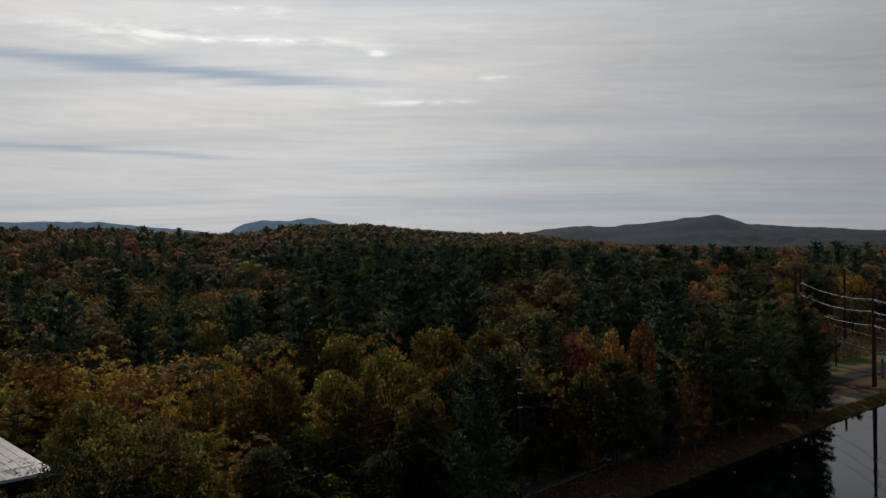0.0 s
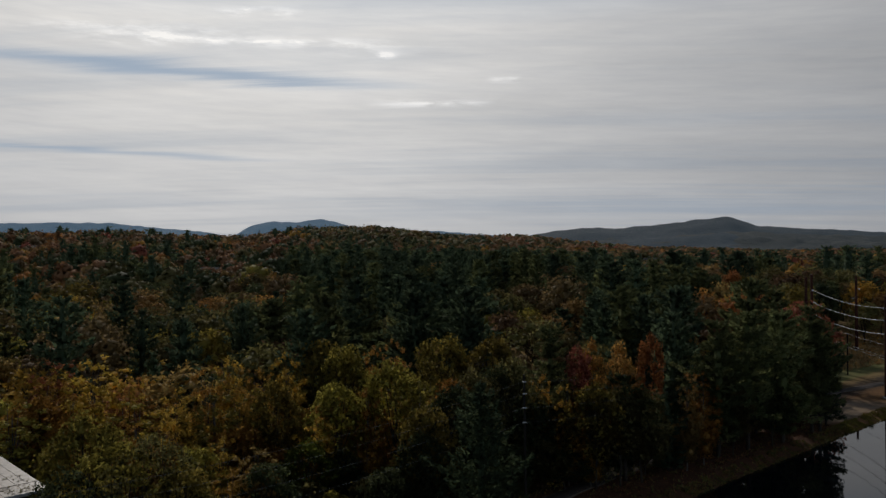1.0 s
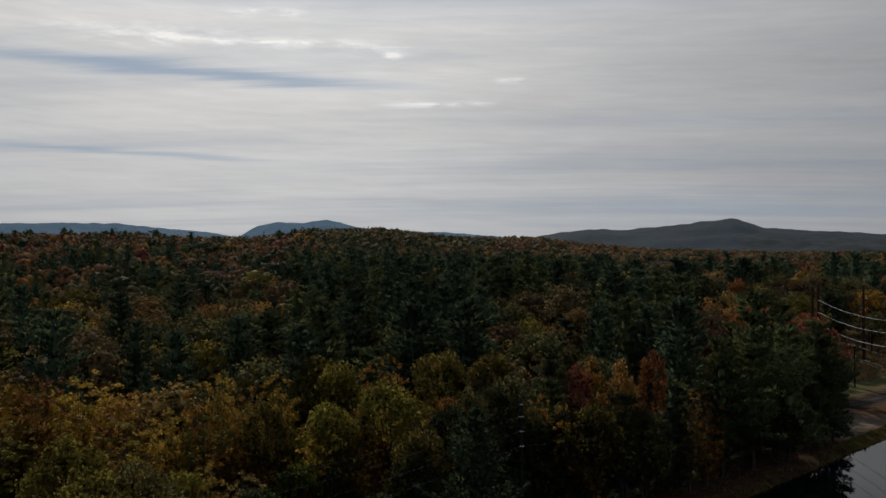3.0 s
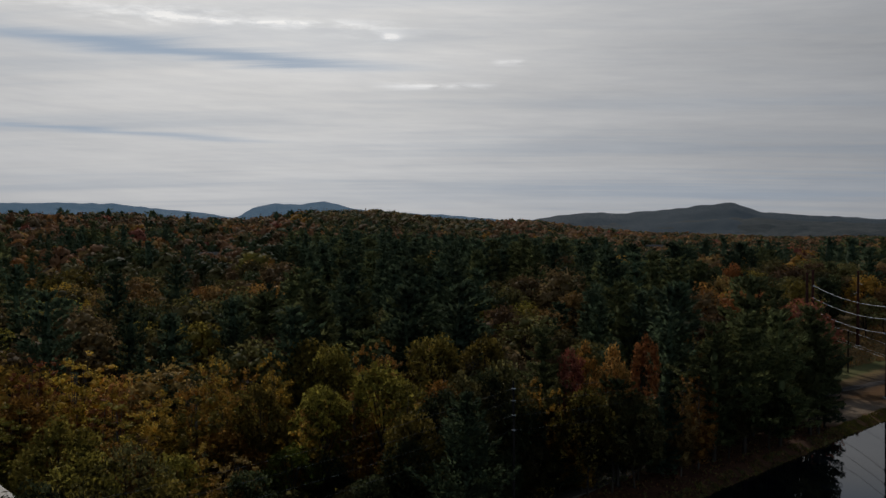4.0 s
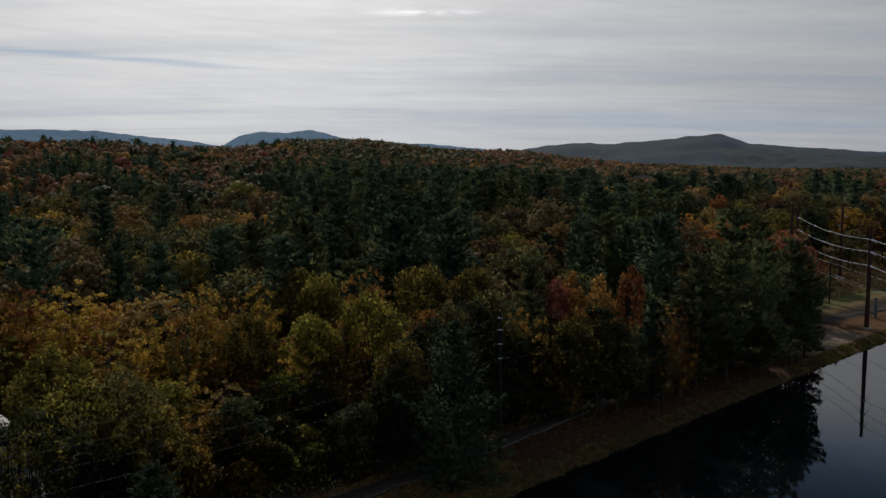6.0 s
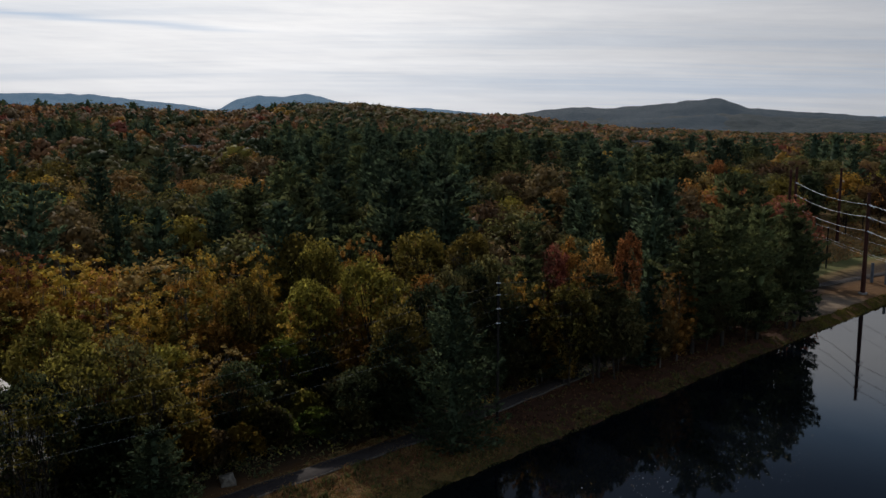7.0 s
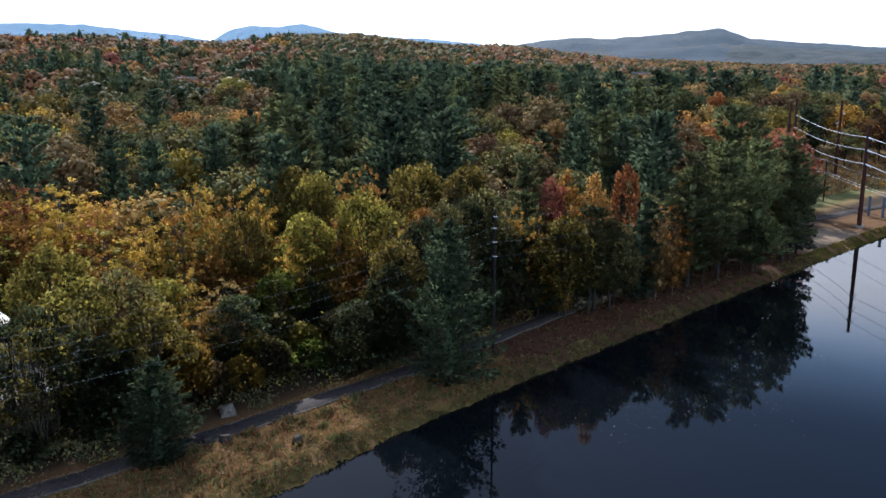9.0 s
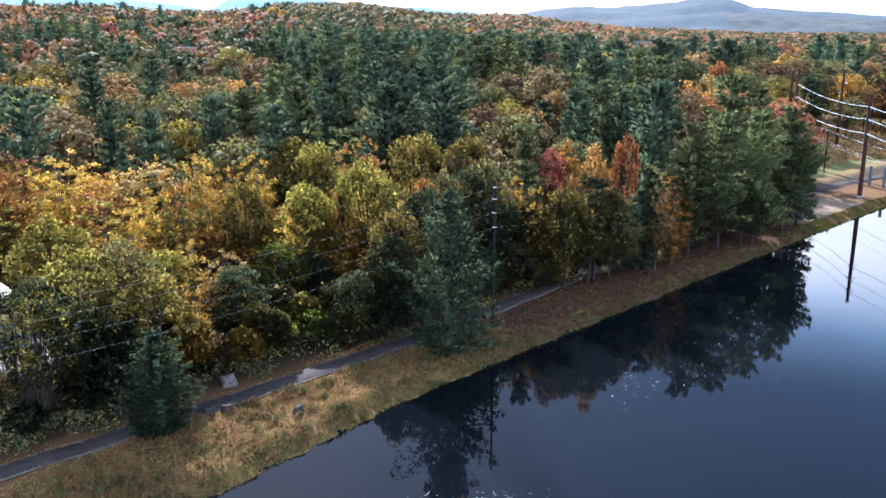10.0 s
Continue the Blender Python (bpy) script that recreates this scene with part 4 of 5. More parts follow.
def fill_woods():
    rng = np.random.default_rng(5)
    counts = {}
    rest = []
    cell = {}
    for x, y, w in PLACED:
        cell.setdefault((int(x // 16), int(y // 16)), []).append((x, y, w * 0.25))
    r = 84.0
    while r < 3000:
        step = 4.9 + 2.4 * min(1, max(0, r - 125) / 30) + max(0, r - 600) * 0.012 + max(0, r - 1200) * 0.010
        for az in np.arange(-33, 33, math.degrees(step / r)):
            a = radians(az + rng.uniform(-0.45, 0.45) * math.degrees(step / r))
            d = r + rng.uniform(-0.45, 0.45) * step
            x, y = d * math.sin(a), d * math.cos(a)
            u, v = uv_of(x, y)
            if d > woods_end(az) or blocked(x, y, u, v):
                continue
            kind, colour, high = zone(x, y, rng)
            if any(abs(a - math.atan2(hx, hy)) * math.hypot(hx, hy) < 20 and 260 < r < math.hypot(hx, hy) for hx, hy in HOUSES):
                high *= 0.74       # gardens and low growth before the houses
            wide = high * (rng.uniform(0.46, 0.64) if kind == "pine" else rng.uniform(0.7, 1.0))
            if r < 1300:
                i, k = int(x // 16), int(y // 16)
                near = (q for di in (-1, 0, 1) for dk in (-1, 0, 1) for q in cell.get((i + di, k + dk), ()))
                if any(math.hypot(x - q[0], y - q[1]) < (q[2] + 1.1 if r < 125 else q[2] + wide * 0.30) for q in near):
                    continue
                cell.setdefault((i, k), []).append((x, y, wide * (0.24 if r < 125 else 0.32)))
            group = "pine" if kind == "pine" else "broad"
            if counts.get(group, 0) < 290:
                counts[group] = counts.get(group, 0) + 1
                tree(kind, colour, x, y, high, wide, 0 if r < 120 else 1, "in the woods", 1 + counts[group] % 3 if kind == "pine" else None)
            else:
                rest.append((x, y, high, wide, kind, colour))
        r += step * 0.9
    return rest


def far_woods(rest):
    """The woods beyond, as one sheet of crowns."""
    names = sorted(LEAF)
    rng = np.random.default_rng(9)
    shapes = {}
    for level in range(5):
        for variant in range(4):
            green, _ = pine_foliage(rng, (10, 8, 6, 4, 3)[level], (6, 5, 5, 4, 3)[level], (14, 9, 5, 3, 2)[level], (0.11, 0.15, 0.21, 0.28, 0.4)[level], (0.3, 0.4, 0.45, 0.5, 0.5)[level], False, (0.24, 0.3, 0.42, 0.55, 0.7)[level], (6, 6, 5, 5, 4)[level], (5, 4, 4, 3, 3)[level])
            shapes["pine", level, variant] = green.done(ASPECT["pine"])
            for kind in ("oak", "maple"):
                green, _, _ = broad_foliage(rng, kind, (26, 20, 14, 9, 5)[level], (360, 160, 60, 26, 8)[level], (0.075, 0.10, 0.13, 0.17, 0.26)[level], level < 2, 0.4, 0.84, 0.14, 0.36)
                shapes[kind, level, variant] = green.done(ASPECT[kind])
    parts, sheets, slots, softs, total = [], [], [], [], 0
    zs = ground_height([q[0] for q in rest], [q[1] for q in rest])
    for (x, y, high, wide, kind, colour), z in zip(rest, zs):
        r = math.hypot(x, y)
        level = 0 if r < 330 else 1 if r < 520 else 2 if r < 850 else 3 if r < 1400 else 4
        v, f, soft = shapes[kind if kind in ("pine", "maple") else "oak", level, int(rng.integers(0, 4))]
        wide *= 1.0 + max(0, r - 700) * 0.0007
        a = rng.uniform(0, 6.28)
        ca, sa = math.cos(a), math.sin(a)
        parts.append(np.stack([(v[:, 0] * ca - v[:, 1] * sa) * wide + x, (v[:, 0] * sa + v[:, 1] * ca) * wide + y, v[:, 2] * high + z], 1))
        turned = np.stack([(soft[:, 0] * ca - soft[:, 1] * sa) / wide, (soft[:, 0] * sa + soft[:, 1] * ca) / wide, soft[:, 2] / high], 1)
        softs.append(unit(turned))
        sheets.append(f + total)
        total += len(v)
        slots.append(np.full(len(f), names.index(colour)))
    ob = new("far_woods", mesh_of("far_woods", np.concatenate(parts), np.concatenate(sheets), [LEAF[k] for k in names], np.concatenate(slots), True, np.concatenate(softs)))
    tagged(ob, "autumn woods of mixed pine and broadleaf reaching to the hills", "woods", kind="stuff")


far_woods(fill_woods())


def undergrowth():
    """Brambles and saplings that close the foot of the woods."""
    rng = np.random.default_rng(21)
    count = 75000
    u, v = np.where(rng.random(count) < 0.3, rng.uniform(0, 48, count), rng.uniform(5, 150, count)), 66.0 + rng.random(count) ** 1.6 * 62
    edge = np.interp(u, (38, 48, 66, 88, 100), (69.6, 68.2, 67.6, 68.6, 63.2)) + 0.9 * np.sin(u * 0.8)
    edge = edge - 1.6 * np.clip((40 - u) / 6, 0, 1)
    keep = (v > edge) & ~((u > 20) & (u < 44) & (v > 84) & (v < 108))
    u, v, edge = u[keep], v[keep], edge[keep]
    x, y = (u - v) * ROOT, (u + v) * ROOT
    inner = np.clip((v - edge) / 8, 0, 1)
    tall = (0.35 + (1.8 + 3.4 * inner) * (0.5 + 0.5 * np.sin(x * 0.9) * np.sin(y * 0.8 + 1)) ** 1.5) * rng.random(len(x)) ** 0.6
    p = np.stack([x, y, ground_height(x, y) + tall], 1)
    size = rng.uniform(0.16, 0.42, len(x))
    verts, faces = blades(p, rng.normal(size=p.shape), np.array([0, -0.5, 1.0]) + rng.normal(size=p.shape) * 0.7, size, size * 0.6)
    colours = ("green", "olive", "bronze", "yellowgreen", "gold")
    thicket = (np.array([noise.noise((a * 0.12, b * 0.12, 3.0)) for a, b in zip(x, y)]) + rng.normal(size=len(x)) * 0.12 > 0.0) & (u < 88) & (u > 44)
    slot = np.where(thicket, rng.choice(5, len(x), p=(0.1, 0.2, 0.15, 0.33, 0.22)), rng.choice(5, len(x), p=(0.45, 0.35, 0.15, 0.05, 0.0)))
    ob = new("undergrowth", mesh_of("undergrowth", verts, faces, [LEAF[k] for k in colours], slot))
    tagged(ob, "brambles and saplings at the foot of the woods", "undergrowth", kind="stuff")


undergrowth()


def shore_shrubs():
    rng = np.random.default_rng(33)
    for u in np.arange(92, 152, 1.7):
        v = np.interp(u, (88, 100), (71.5, 66.8)) + rng.uniform(-0.9, 1.5)
        high = rng.uniform(3.0, 5.8)
        tree("shrub", pick(rng, (("green", 5), ("olive", 3), ("bronze", 1.5), ("tan", 0.6))), (u - v) * ROOT, (u + v) * ROOT, high, high * rng.uniform(0.8, 1.1), 1, "under the pines on the bank")

    # a dark understorey round the many-stemmed trees
    for u, v in ((12, 75), (15, 79), (18, 74.5), (20, 78), (22, 74.5), (24, 78.5), (26, 75), (28, 79), (30, 75.5), (32, 79), (33, 74.5), (9, 79), (6, 75), (14, 84), (19, 83), (4, 71.5), (8, 71.8), (11.5, 71.2), (15, 72.2), (18, 71), (21, 72), (24.5, 71.2), (27.5, 72), (30.5, 71), (34, 71.8), (37, 70.8)):
        high = rng.uniform(1.5, 3.4)
        tree("shrub", pick(rng, (("green", 5), ("olive", 3), ("bronze", 2))), (u - v) * ROOT, (u + v) * ROOT, high, high * rng.uniform(1.2, 1.6), 1, "under the airy trees")

    # the dark edge of the thicket beside the path
    for u in np.arange(35, 46, 2.6):
        v = 72.5 + rng.uniform(-1.0, 2.6)
        high = rng.uniform(2.4, 4.2)
        tree("shrub", pick(rng, (("green", 5), ("olive", 4), ("bronze", 1.5))), (u - v) * ROOT, (u + v) * ROOT, high, high * rng.uniform(0.9, 1.3), 1, "at the edge of the thicket")


shore_shrubs()


def thicket_edge():
    """Low growth between the path and the trees."""
    rng = np.random.default_rng(37)
    for u in np.arange(57, 90, 2.3):
        v = np.interp(u, LANE_U, LANE_V) + rng.uniform(3.0, 5.5)
        high = rng.uniform(1.4, 3.4)
        tree("shrub", pick(rng, (("green", 5), ("olive", 3), ("bronze", 2), ("yellowgreen", 0.7))), (u - v) * ROOT, (u + v) * ROOT, high, high * rng.uniform(1.0, 1.4), 1, "in the thicket beside the path")


thicket_edge()

# ---- poles and lines ----
def cable(name, a, b, sag, radius, mat, parent=None, steps=14):
    bm = bmesh.new()
    points = []
    for i in range(steps + 1):
        s = i / steps
        p = Vector(a).lerp(Vector(b), s)
        points.append((p.x, p.y, p.z - 4 * sag * s * (1 - s)))
    add_tube(bm, points, [radius] * len(points), 5, False)
    return part(name, bm, mat, parent)


def insulator_string(parent, a, way, length):
    """A short string of pale discs that holds a cable off the pole."""
    bm = bmesh.new()
    start, way = Vector(a), Vector(way).normalized()
    for i in range(6):
        c = start + way * (length * (i + 0.5) / 6)
        add_tube(bm, [c - way * 0.05, c, c + way * 0.06], [0.05, 0.15, 0.05], 8)
    add_tube(bm, [start, start + way * length], [0.04, 0.04], 6)
    part("insulator", bm, PORCELAIN, parent)


def steel_pole(x, y, high, arms, label):
    z = float(ground_height(x, y))
    foot = new("steel_pole")
    foot.location = (x, y, z)
    bm = bmesh.new()
    add_tube(bm, [(0, 0, -0.2), (0, 0, high * 0.5), (0, 0, high)], [0.46, 0.38, 0.28], 12)
    part("shaft", bm, RUST, foot)
    bm = bmesh.new()
    add_tube(bm, [(0, 0, -0.3), (0, 0, 0.25), (0, 0, 0.28)], [0.85, 0.85, 0.7], 14)
    part("footing", bm, GRAVEL, foot, "pale concrete footing")
    bm = bmesh.new()
    add_box(bm, -0.5, -0.07, high - 0.16, 0.5, 0.07, high - 0.04, 0.02)
    part("cap_plate", bm, RUST, foot)
    for level, way in arms:
        insulator_string(foot, (0, 0, level - z), way, 1.3)
        bm = bmesh.new()
        add_box(bm, -0.32, -0.32, level - z - 0.10, 0.32, 0.32, level - z + 0.10, 0.03)
        part("bracket", bm, RUST, foot)
    for level in sorted({q[0] for q in arms if len(arms) > 4}):
        # the slack loop that carries the current round the pole
        bm = bmesh.new()
        c = level - z
        add_tube(bm, [(0.08, 1.35, c - 0.05), (0.55, 0.7, c - 0.55), (1.0, 0.1, c - 0.25), (0.85, -0.5, c - 0.75), (-0.08, -1.35, c - 0.05)], [0.04, 0.04, 0.04, 0.04, 0.04], 6)
        part("jumper", bm, WIRE, foot)
    return tagged(foot, label, "power pole", group="steel power poles")


BACK, FORTH = (0.06, 1.0, -0.05), (-0.06, -1.0, -0.05)
steel_pole(82.6, 170.95, 19.7, [(z, w) for z in (17.4, 15.0, 12.3) for w in (BACK, FORTH)], "rust-red steel power pole standing at the water's edge")
steel_pole(85.1, 212.9, 21.6, [(z, FORTH) for z in (18.8, 15.9, 13.1)], "rust-red steel power pole standing behind shore pines")
steel_pole(82.6, 210.0, 21.2, [], "rust-red steel power pole paired with its twin")
steel_pole(74.5, 219.0, 15.2, [], "short rust-red steel pole topping out among pines")
steel_pole(107.0, 238.0, 20.0, [(18.0, (1, 0, -0.6)), (15.5, (-1, 0, -0.6))], "rust-brown steel power pole on a brushy slope")
for top, low in ((18.8, 17.4), (15.9, 15.0), (13.1, 12.3)):
    tagged(cable("power_line", (85.0, 211.6, top), (82.7, 172.2, low), 0.9, 0.045, WIRE), "bright aluminium power line strung between steel poles", "power line", group="power lines")
    tagged(cable("power_line", (82.5, 169.7, low), (81.0, 118.0, low + 0.2), 1.1, 0.045, WIRE), "bright aluminium power line strung from a steel pole", "power line", group="power lines")


def wood_pole(x, y, high, label):
    foot = new("wooden_pole")
    foot.location = (x, y, float(ground_height(x, y)))
    bm = bmesh.new()
    add_tube(bm, [(0, 0, -0.3), (0.02, 0.01, high * 0.5), (0, 0, high)], [0.16, 0.14, 0.11], 10)
    part("shaft", bm, OLD_WOOD, foot)
    return tagged(foot, label, "power pole", group="wooden poles")


pole = wood_pole(88.4, 201.3, 9.3, "weathered wooden line pole on the mown grass")
bm = bmesh.new()
add_tube(bm, [(0, 0, 9.3), (0, 0, 9.55)], [0.06, 0.04], 8)
part("pin_insulator", bm, PORCELAIN, pole)
for dx, z in ((0.0, 9.4), (0.2, 6.9), (-0.2, 6.5)):
    tagged(cable("service_line", (88.4 + dx, 201.3, z), (86.0, 150.0, z + 0.3), 0.5, 0.02, WIRE), "thin pale service line above the path", "power line", group="service lines")
    tagged(cable("service_line", (88.4 + dx, 201.3, z), (91.0, 262.0, z + 1.5), 0.6, 0.02, WIRE), "thin pale service line running into the trees", "power line", group="service lines")

# the old line along the bank
pole = wood_pole(6.74, 96.0, 16.4, "tall wooden line pole on the pond bank by the pine")
LEVELS = (15.65, 14.35, 12.8, 11.2)
for z in LEVELS:
    bm = bmesh.new()
    g = float(ground_height(6.74, 96.0))
    add_box(bm, -0.24, -0.08, z - g - 0.06, 0.24, 0.08, z - g + 0.06, 0.03)
    ob = part("standoff_insulator", bm, OLD_GLAZE, pole)
    ob.location = (0.0, -0.3, 0.0)
for i, z in enumerate(LEVELS):
    tagged(cable("bank_line", (6.5, 95.6, z), (-49.6, 39.7, z), 2.2, 0.007, DULL_WIRE, steps=24), "thin grey cable slung along the pond bank", "power line", group="bank lines")
    tagged(cable("bank_line", (6.6, 95.6, z), (63.4, 152.7, z), 2.0, 0.007, DULL_WIRE, steps=24), "thin grey cable running on into the pines", "power line", group="bank lines")


# ---- gate posts on the grass ----
def gate_post(x, y, high):
    foot = new("gate_post")
    foot.location = (x, y, float(ground_height(x, y)))
    bm = bmesh.new()
    add_box(bm, -0.24, -0.24, -0.2, 0.24, 0.24, high, 0.03)
    part("shaft", bm, GREY_METAL, foot)
    bm = bmesh.new()
    add_box(bm, -0.30, -0.30, high, 0.30, 0.30, high + 0.10, 0.03)
    part("cap", bm, GREY_METAL, foot)
    return tagged(foot, "square blue-grey gate post beside the path", "post", group="gate posts")


for x, y, h in ((90.2, 183.2, 4.0), (91.9, 180.6, 4.2)):
    gate_post(x, y, h)


# ---- stones ----
DARK_STONE = plain_material("dark_brown_stone", (0.022, 0.017, 0.013), (0.085, 0.070, 0.055), 0.95, 4.0, 0.0, 0.9)


def stone(name, x, y, sx, sy, sz, seed, label, turn=0.0, mat=STONE):
    bm = bmesh.new()
    bmesh.ops.create_icosphere(bm, subdivisions=3, radius=1.0)
    for v in bm.verts:
        p = v.co.copy()
        v.co *= 0.8 + 0.55 * noise.noise(p * 1.3 + Vector((seed, 0, 0))) + 0.10 * noise.noise(p * 3.5 + Vector((0, seed, 0)))
        v.co = Vector((max(-0.72, min(0.75, v.co.x)), max(-0.7, min(0.72, v.co.y)), max(-0.4, min(0.55 + 0.12 * v.co.x - 0.1 * v.co.y, v.co.z))))
        v.co = Vector((v.co.x * sx, v.co.y * sy, v.co.z * sz))
    ob = part(name, bm, mat)
    ob.location = (x, y, float(ground_height(x, y)) + 0.24 * sz)
    ob.rotation_euler = (0, 0, turn)
    tagged(ob, label, "boulder", group="boulders")


stone("boulder", -19.1, 78.5, 1.0, 0.8, 1.25, 3, "big pale grey boulder on the verge of the path", 0.4)
stone("boulder", -19.2, 72.1, 0.72, 0.6, 0.75, 7, "squat dark boulder with a flat top", 0.2, DARK_STONE)
stone("boulder", -17.9, 72.3, 0.85, 0.6, 0.8, 12, "squat brown boulder with a flat top", -0.3, DARK_STONE)
stone("boulder", -11.6, 72.2, 0.6, 0.55, 0.85, 18, "dark boulder half sunk in dry bank grass", 0.8, DARK_STONE)


# ---- shed behind the trees ----
def shed():
    """Local x runs up the roof from the eave, local y along the eave from the corner nearest the pond."""
    base = new("shed")
    base.location = (-36.8, 75.1, 0.0)
    base.rotation_euler = (0, 0, radians(138))
    eave, ridge, long, half = 10.0, 11.5, 15.0, 13.0
    for side in (0, 1):
        for i in range(32):
            bm = bmesh.new()
            y0, y1 = -0.3 + i * long / 32 + 0.002, -0.3 + (i + 1) * long / 32 - 0.002
            a, b = ((-0.3, eave), (half, ridge)) if side == 0 else ((half, ridge), (half + 5.0, eave))
            corners = [(a[0], y0, a[1]), (b[0], y0, b[1]), (b[0], y1, b[1]), (a[0], y1, a[1])]
            rib = 0.035 if i % 2 else 0.015
            low = [bm.verts.new(c) for c in corners]
            top = [bm.verts.new((c[0], c[1], c[2] + 0.05 + rib)) for c in corners]
            bm.faces.new(top), bm.faces.new(low[::-1])
            for k in range(4):
                bm.faces.new((low[k], low[(k + 1) % 4], top[(k + 1) % 4], top[k]))
            bmesh.ops.recalc_face_normals(bm, faces=bm.faces)
            part("roof_sheet", bm, SHEET_ROOF, base)
    for x in (2.0,):
        bm = bmesh.new()
        z = eave + (ridge - eave) * (x + 0.3) / (half + 0.3)
        add_box(bm, x - 0.06, -0.32, z + 0.05, x + 0.06, long - 0.28, z + 0.10)
        part("roof_lap", bm, SHEET_ROOF, base)
    bm = bmesh.new()
    add_box(bm, -0.36, -0.32, eave - 0.2, -0.31, long - 0.28, eave + 0.06)
    part("fascia", bm, PALE_WALL, base, "pale painted fascia board")
    for y in (0.3, 2.0, 5.5, 9.0, 12.5, 14.4):
        for x in (0.2, 6.6, 13.0, half + 4.6):
            bm = bmesh.new()
            add_box(bm, x - 0.15, y - 0.15, -0.1, x + 0.15, y + 0.15, min(eave + 0.1 * x, eave + (half + 5 - x) * 0.28) - 0.02, 0.02)
            part("post", bm, OLD_WOOD, base)
    bm = bmesh.new()
    add_box(bm, 1.2, 2.4, -0.1, half + 4.2, long - 1.2, eave - 0.1)
    part("wall", bm, OLD_WOOD, base)
    tagged(base, "tall timber shed with a weathered sheet-metal roof", "shed")


shed()


def roof_leaves():
    rng = np.random.default_rng(51)
    count = 900
    y = rng.uniform(0, 14.5, count)
    x = rng.random(count) ** 1.6 * 4.5
    a = radians(138)
    ca, sa = math.cos(a), math.sin(a)
    z = 10.0 + 1.5 * (x + 0.3) / 13.3 + 0.115
    keep = np.array([noise.noise((p * 0.5, q * 0.5, 4)) > -0.05 for p, q in zip(x, y)])
    p = np.stack([-36.8 + x * ca - y * sa, 75.1 + x * sa + y * ca, z], 1)[keep]
    way = rng.normal(size=p.shape) * np.array([1, 1, 0.1])
    size = rng.uniform(0.10, 0.25, len(p))
    verts, faces = blades(p, way, np.tile([0, 0.0, 1.0], (len(p), 1)) + rng.normal(size=p.shape) * 0.15, size, size * 0.8)
    tagged(new("roof_leaves", mesh_of("roof_leaves", verts, faces, [LEAF["bronze"], LEAF["olive"]], rng.integers(0, 2, len(faces)))), "fallen leaves drifted on the shed roof", "leaves", kind="stuff")


roof_leaves()


# ---- houses far off among the trees ----
def house(x, y, wide, deep, high, turn, label):
    base = new("house")
    z = float(ground_height(x, y))
    base.location = (x, y, z)
    base.rotation_euler = (0, 0, turn)
    bm = bmesh.new()
    add_box(bm, -wide / 2, -deep / 2, -1, wide / 2, deep / 2, high)
    part("wall", bm, PALE_WALL, base)
    bm = bmesh.new()
    rows = [bm.verts.new(c) for c in ((-wide / 2 - 0.5, -deep / 2 - 0.5, high), (wide / 2 + 0.5, -deep / 2 - 0.5, high), (wide / 2 + 0.5, deep / 2 + 0.5, high), (-wide / 2 - 0.5, deep / 2 + 0.5, high),
                                      (-wide / 2 - 0.5, 0, high + deep * 0.24), (wide / 2 + 0.5, 0, high + deep * 0.24))]
    for f in ((0, 1, 5, 4), (2, 3, 4, 5), (0, 4, 3), (1, 2, 5), (0, 3, 2, 1)):
        bm.faces.new([rows[i] for i in f])
    part("roof", bm, DARK_ROOF, base)
    count = max(2, int(wide / 3.5))
    for floor in range(max(1, int(high / 3))):
        for i in range(count):
            bm = bmesh.new()
            cx, cz = -wide / 2 + (i + 0.5) * wide / count, 1.0 + floor * 3
            add_box(bm, cx - 0.55, -deep / 2 - 0.06, cz, cx + 0.55, -deep / 2 + 0.02, cz + 1.4)
            part("window", bm, DARK_GLASS, base)
    tagged(base, label, "house", group="houses")


house(*HOUSES[0], 13, 9, 5.5, 0.2, "grey-roofed house among orange trees")
house(*HOUSES[1], 14, 9, 5.5, -0.1, "pale house high among the trees")
house(*HOUSES[2], 24, 12, 7.0, 0.3, "long pale building with rows of windows")
house(*HOUSES[3], 20, 12, 8.0, 0.15, "white farm building in a far clearing")


# ---- yard and verge ----
def patch(name, us, vs, mat, lift, label):
    """A sheet laid on the ground over a stretch of the plan, with a ragged rim."""
    rows, cols = 24, 24
    verts, faces = [], []
    for i in range(rows):
        for k in range(cols):
            u, v = us[0] + (us[1] - us[0]) * i / (rows - 1), vs[0] + (vs[1] - vs[0]) * k / (cols - 1)
            rim = i in (0, rows - 1) or k in (0, cols - 1)
            u, v = u + 0.9 * noise.noise((u * 0.5, v * 0.5, 1)), v + 0.9 * noise.noise((u * 0.5, v * 0.5, 5))
            x, y = xy_of(u, v)
            verts.append((x, y, float(ground_height(x, y)) + (-0.15 if rim else lift)))
    for i in range(rows - 1):
        for k in range(cols - 1):
            a = i * cols + k
            faces.append((a, a + cols, a + cols + 1, a + 1))
    tagged(new(name, mesh_of(name, verts, faces, [mat], smooth=True)), label, "yard", kind="structure")


patch("yard", (22, 42), (86, 106), GRAVEL, 0.12, "pale gravel yard behind the trees")


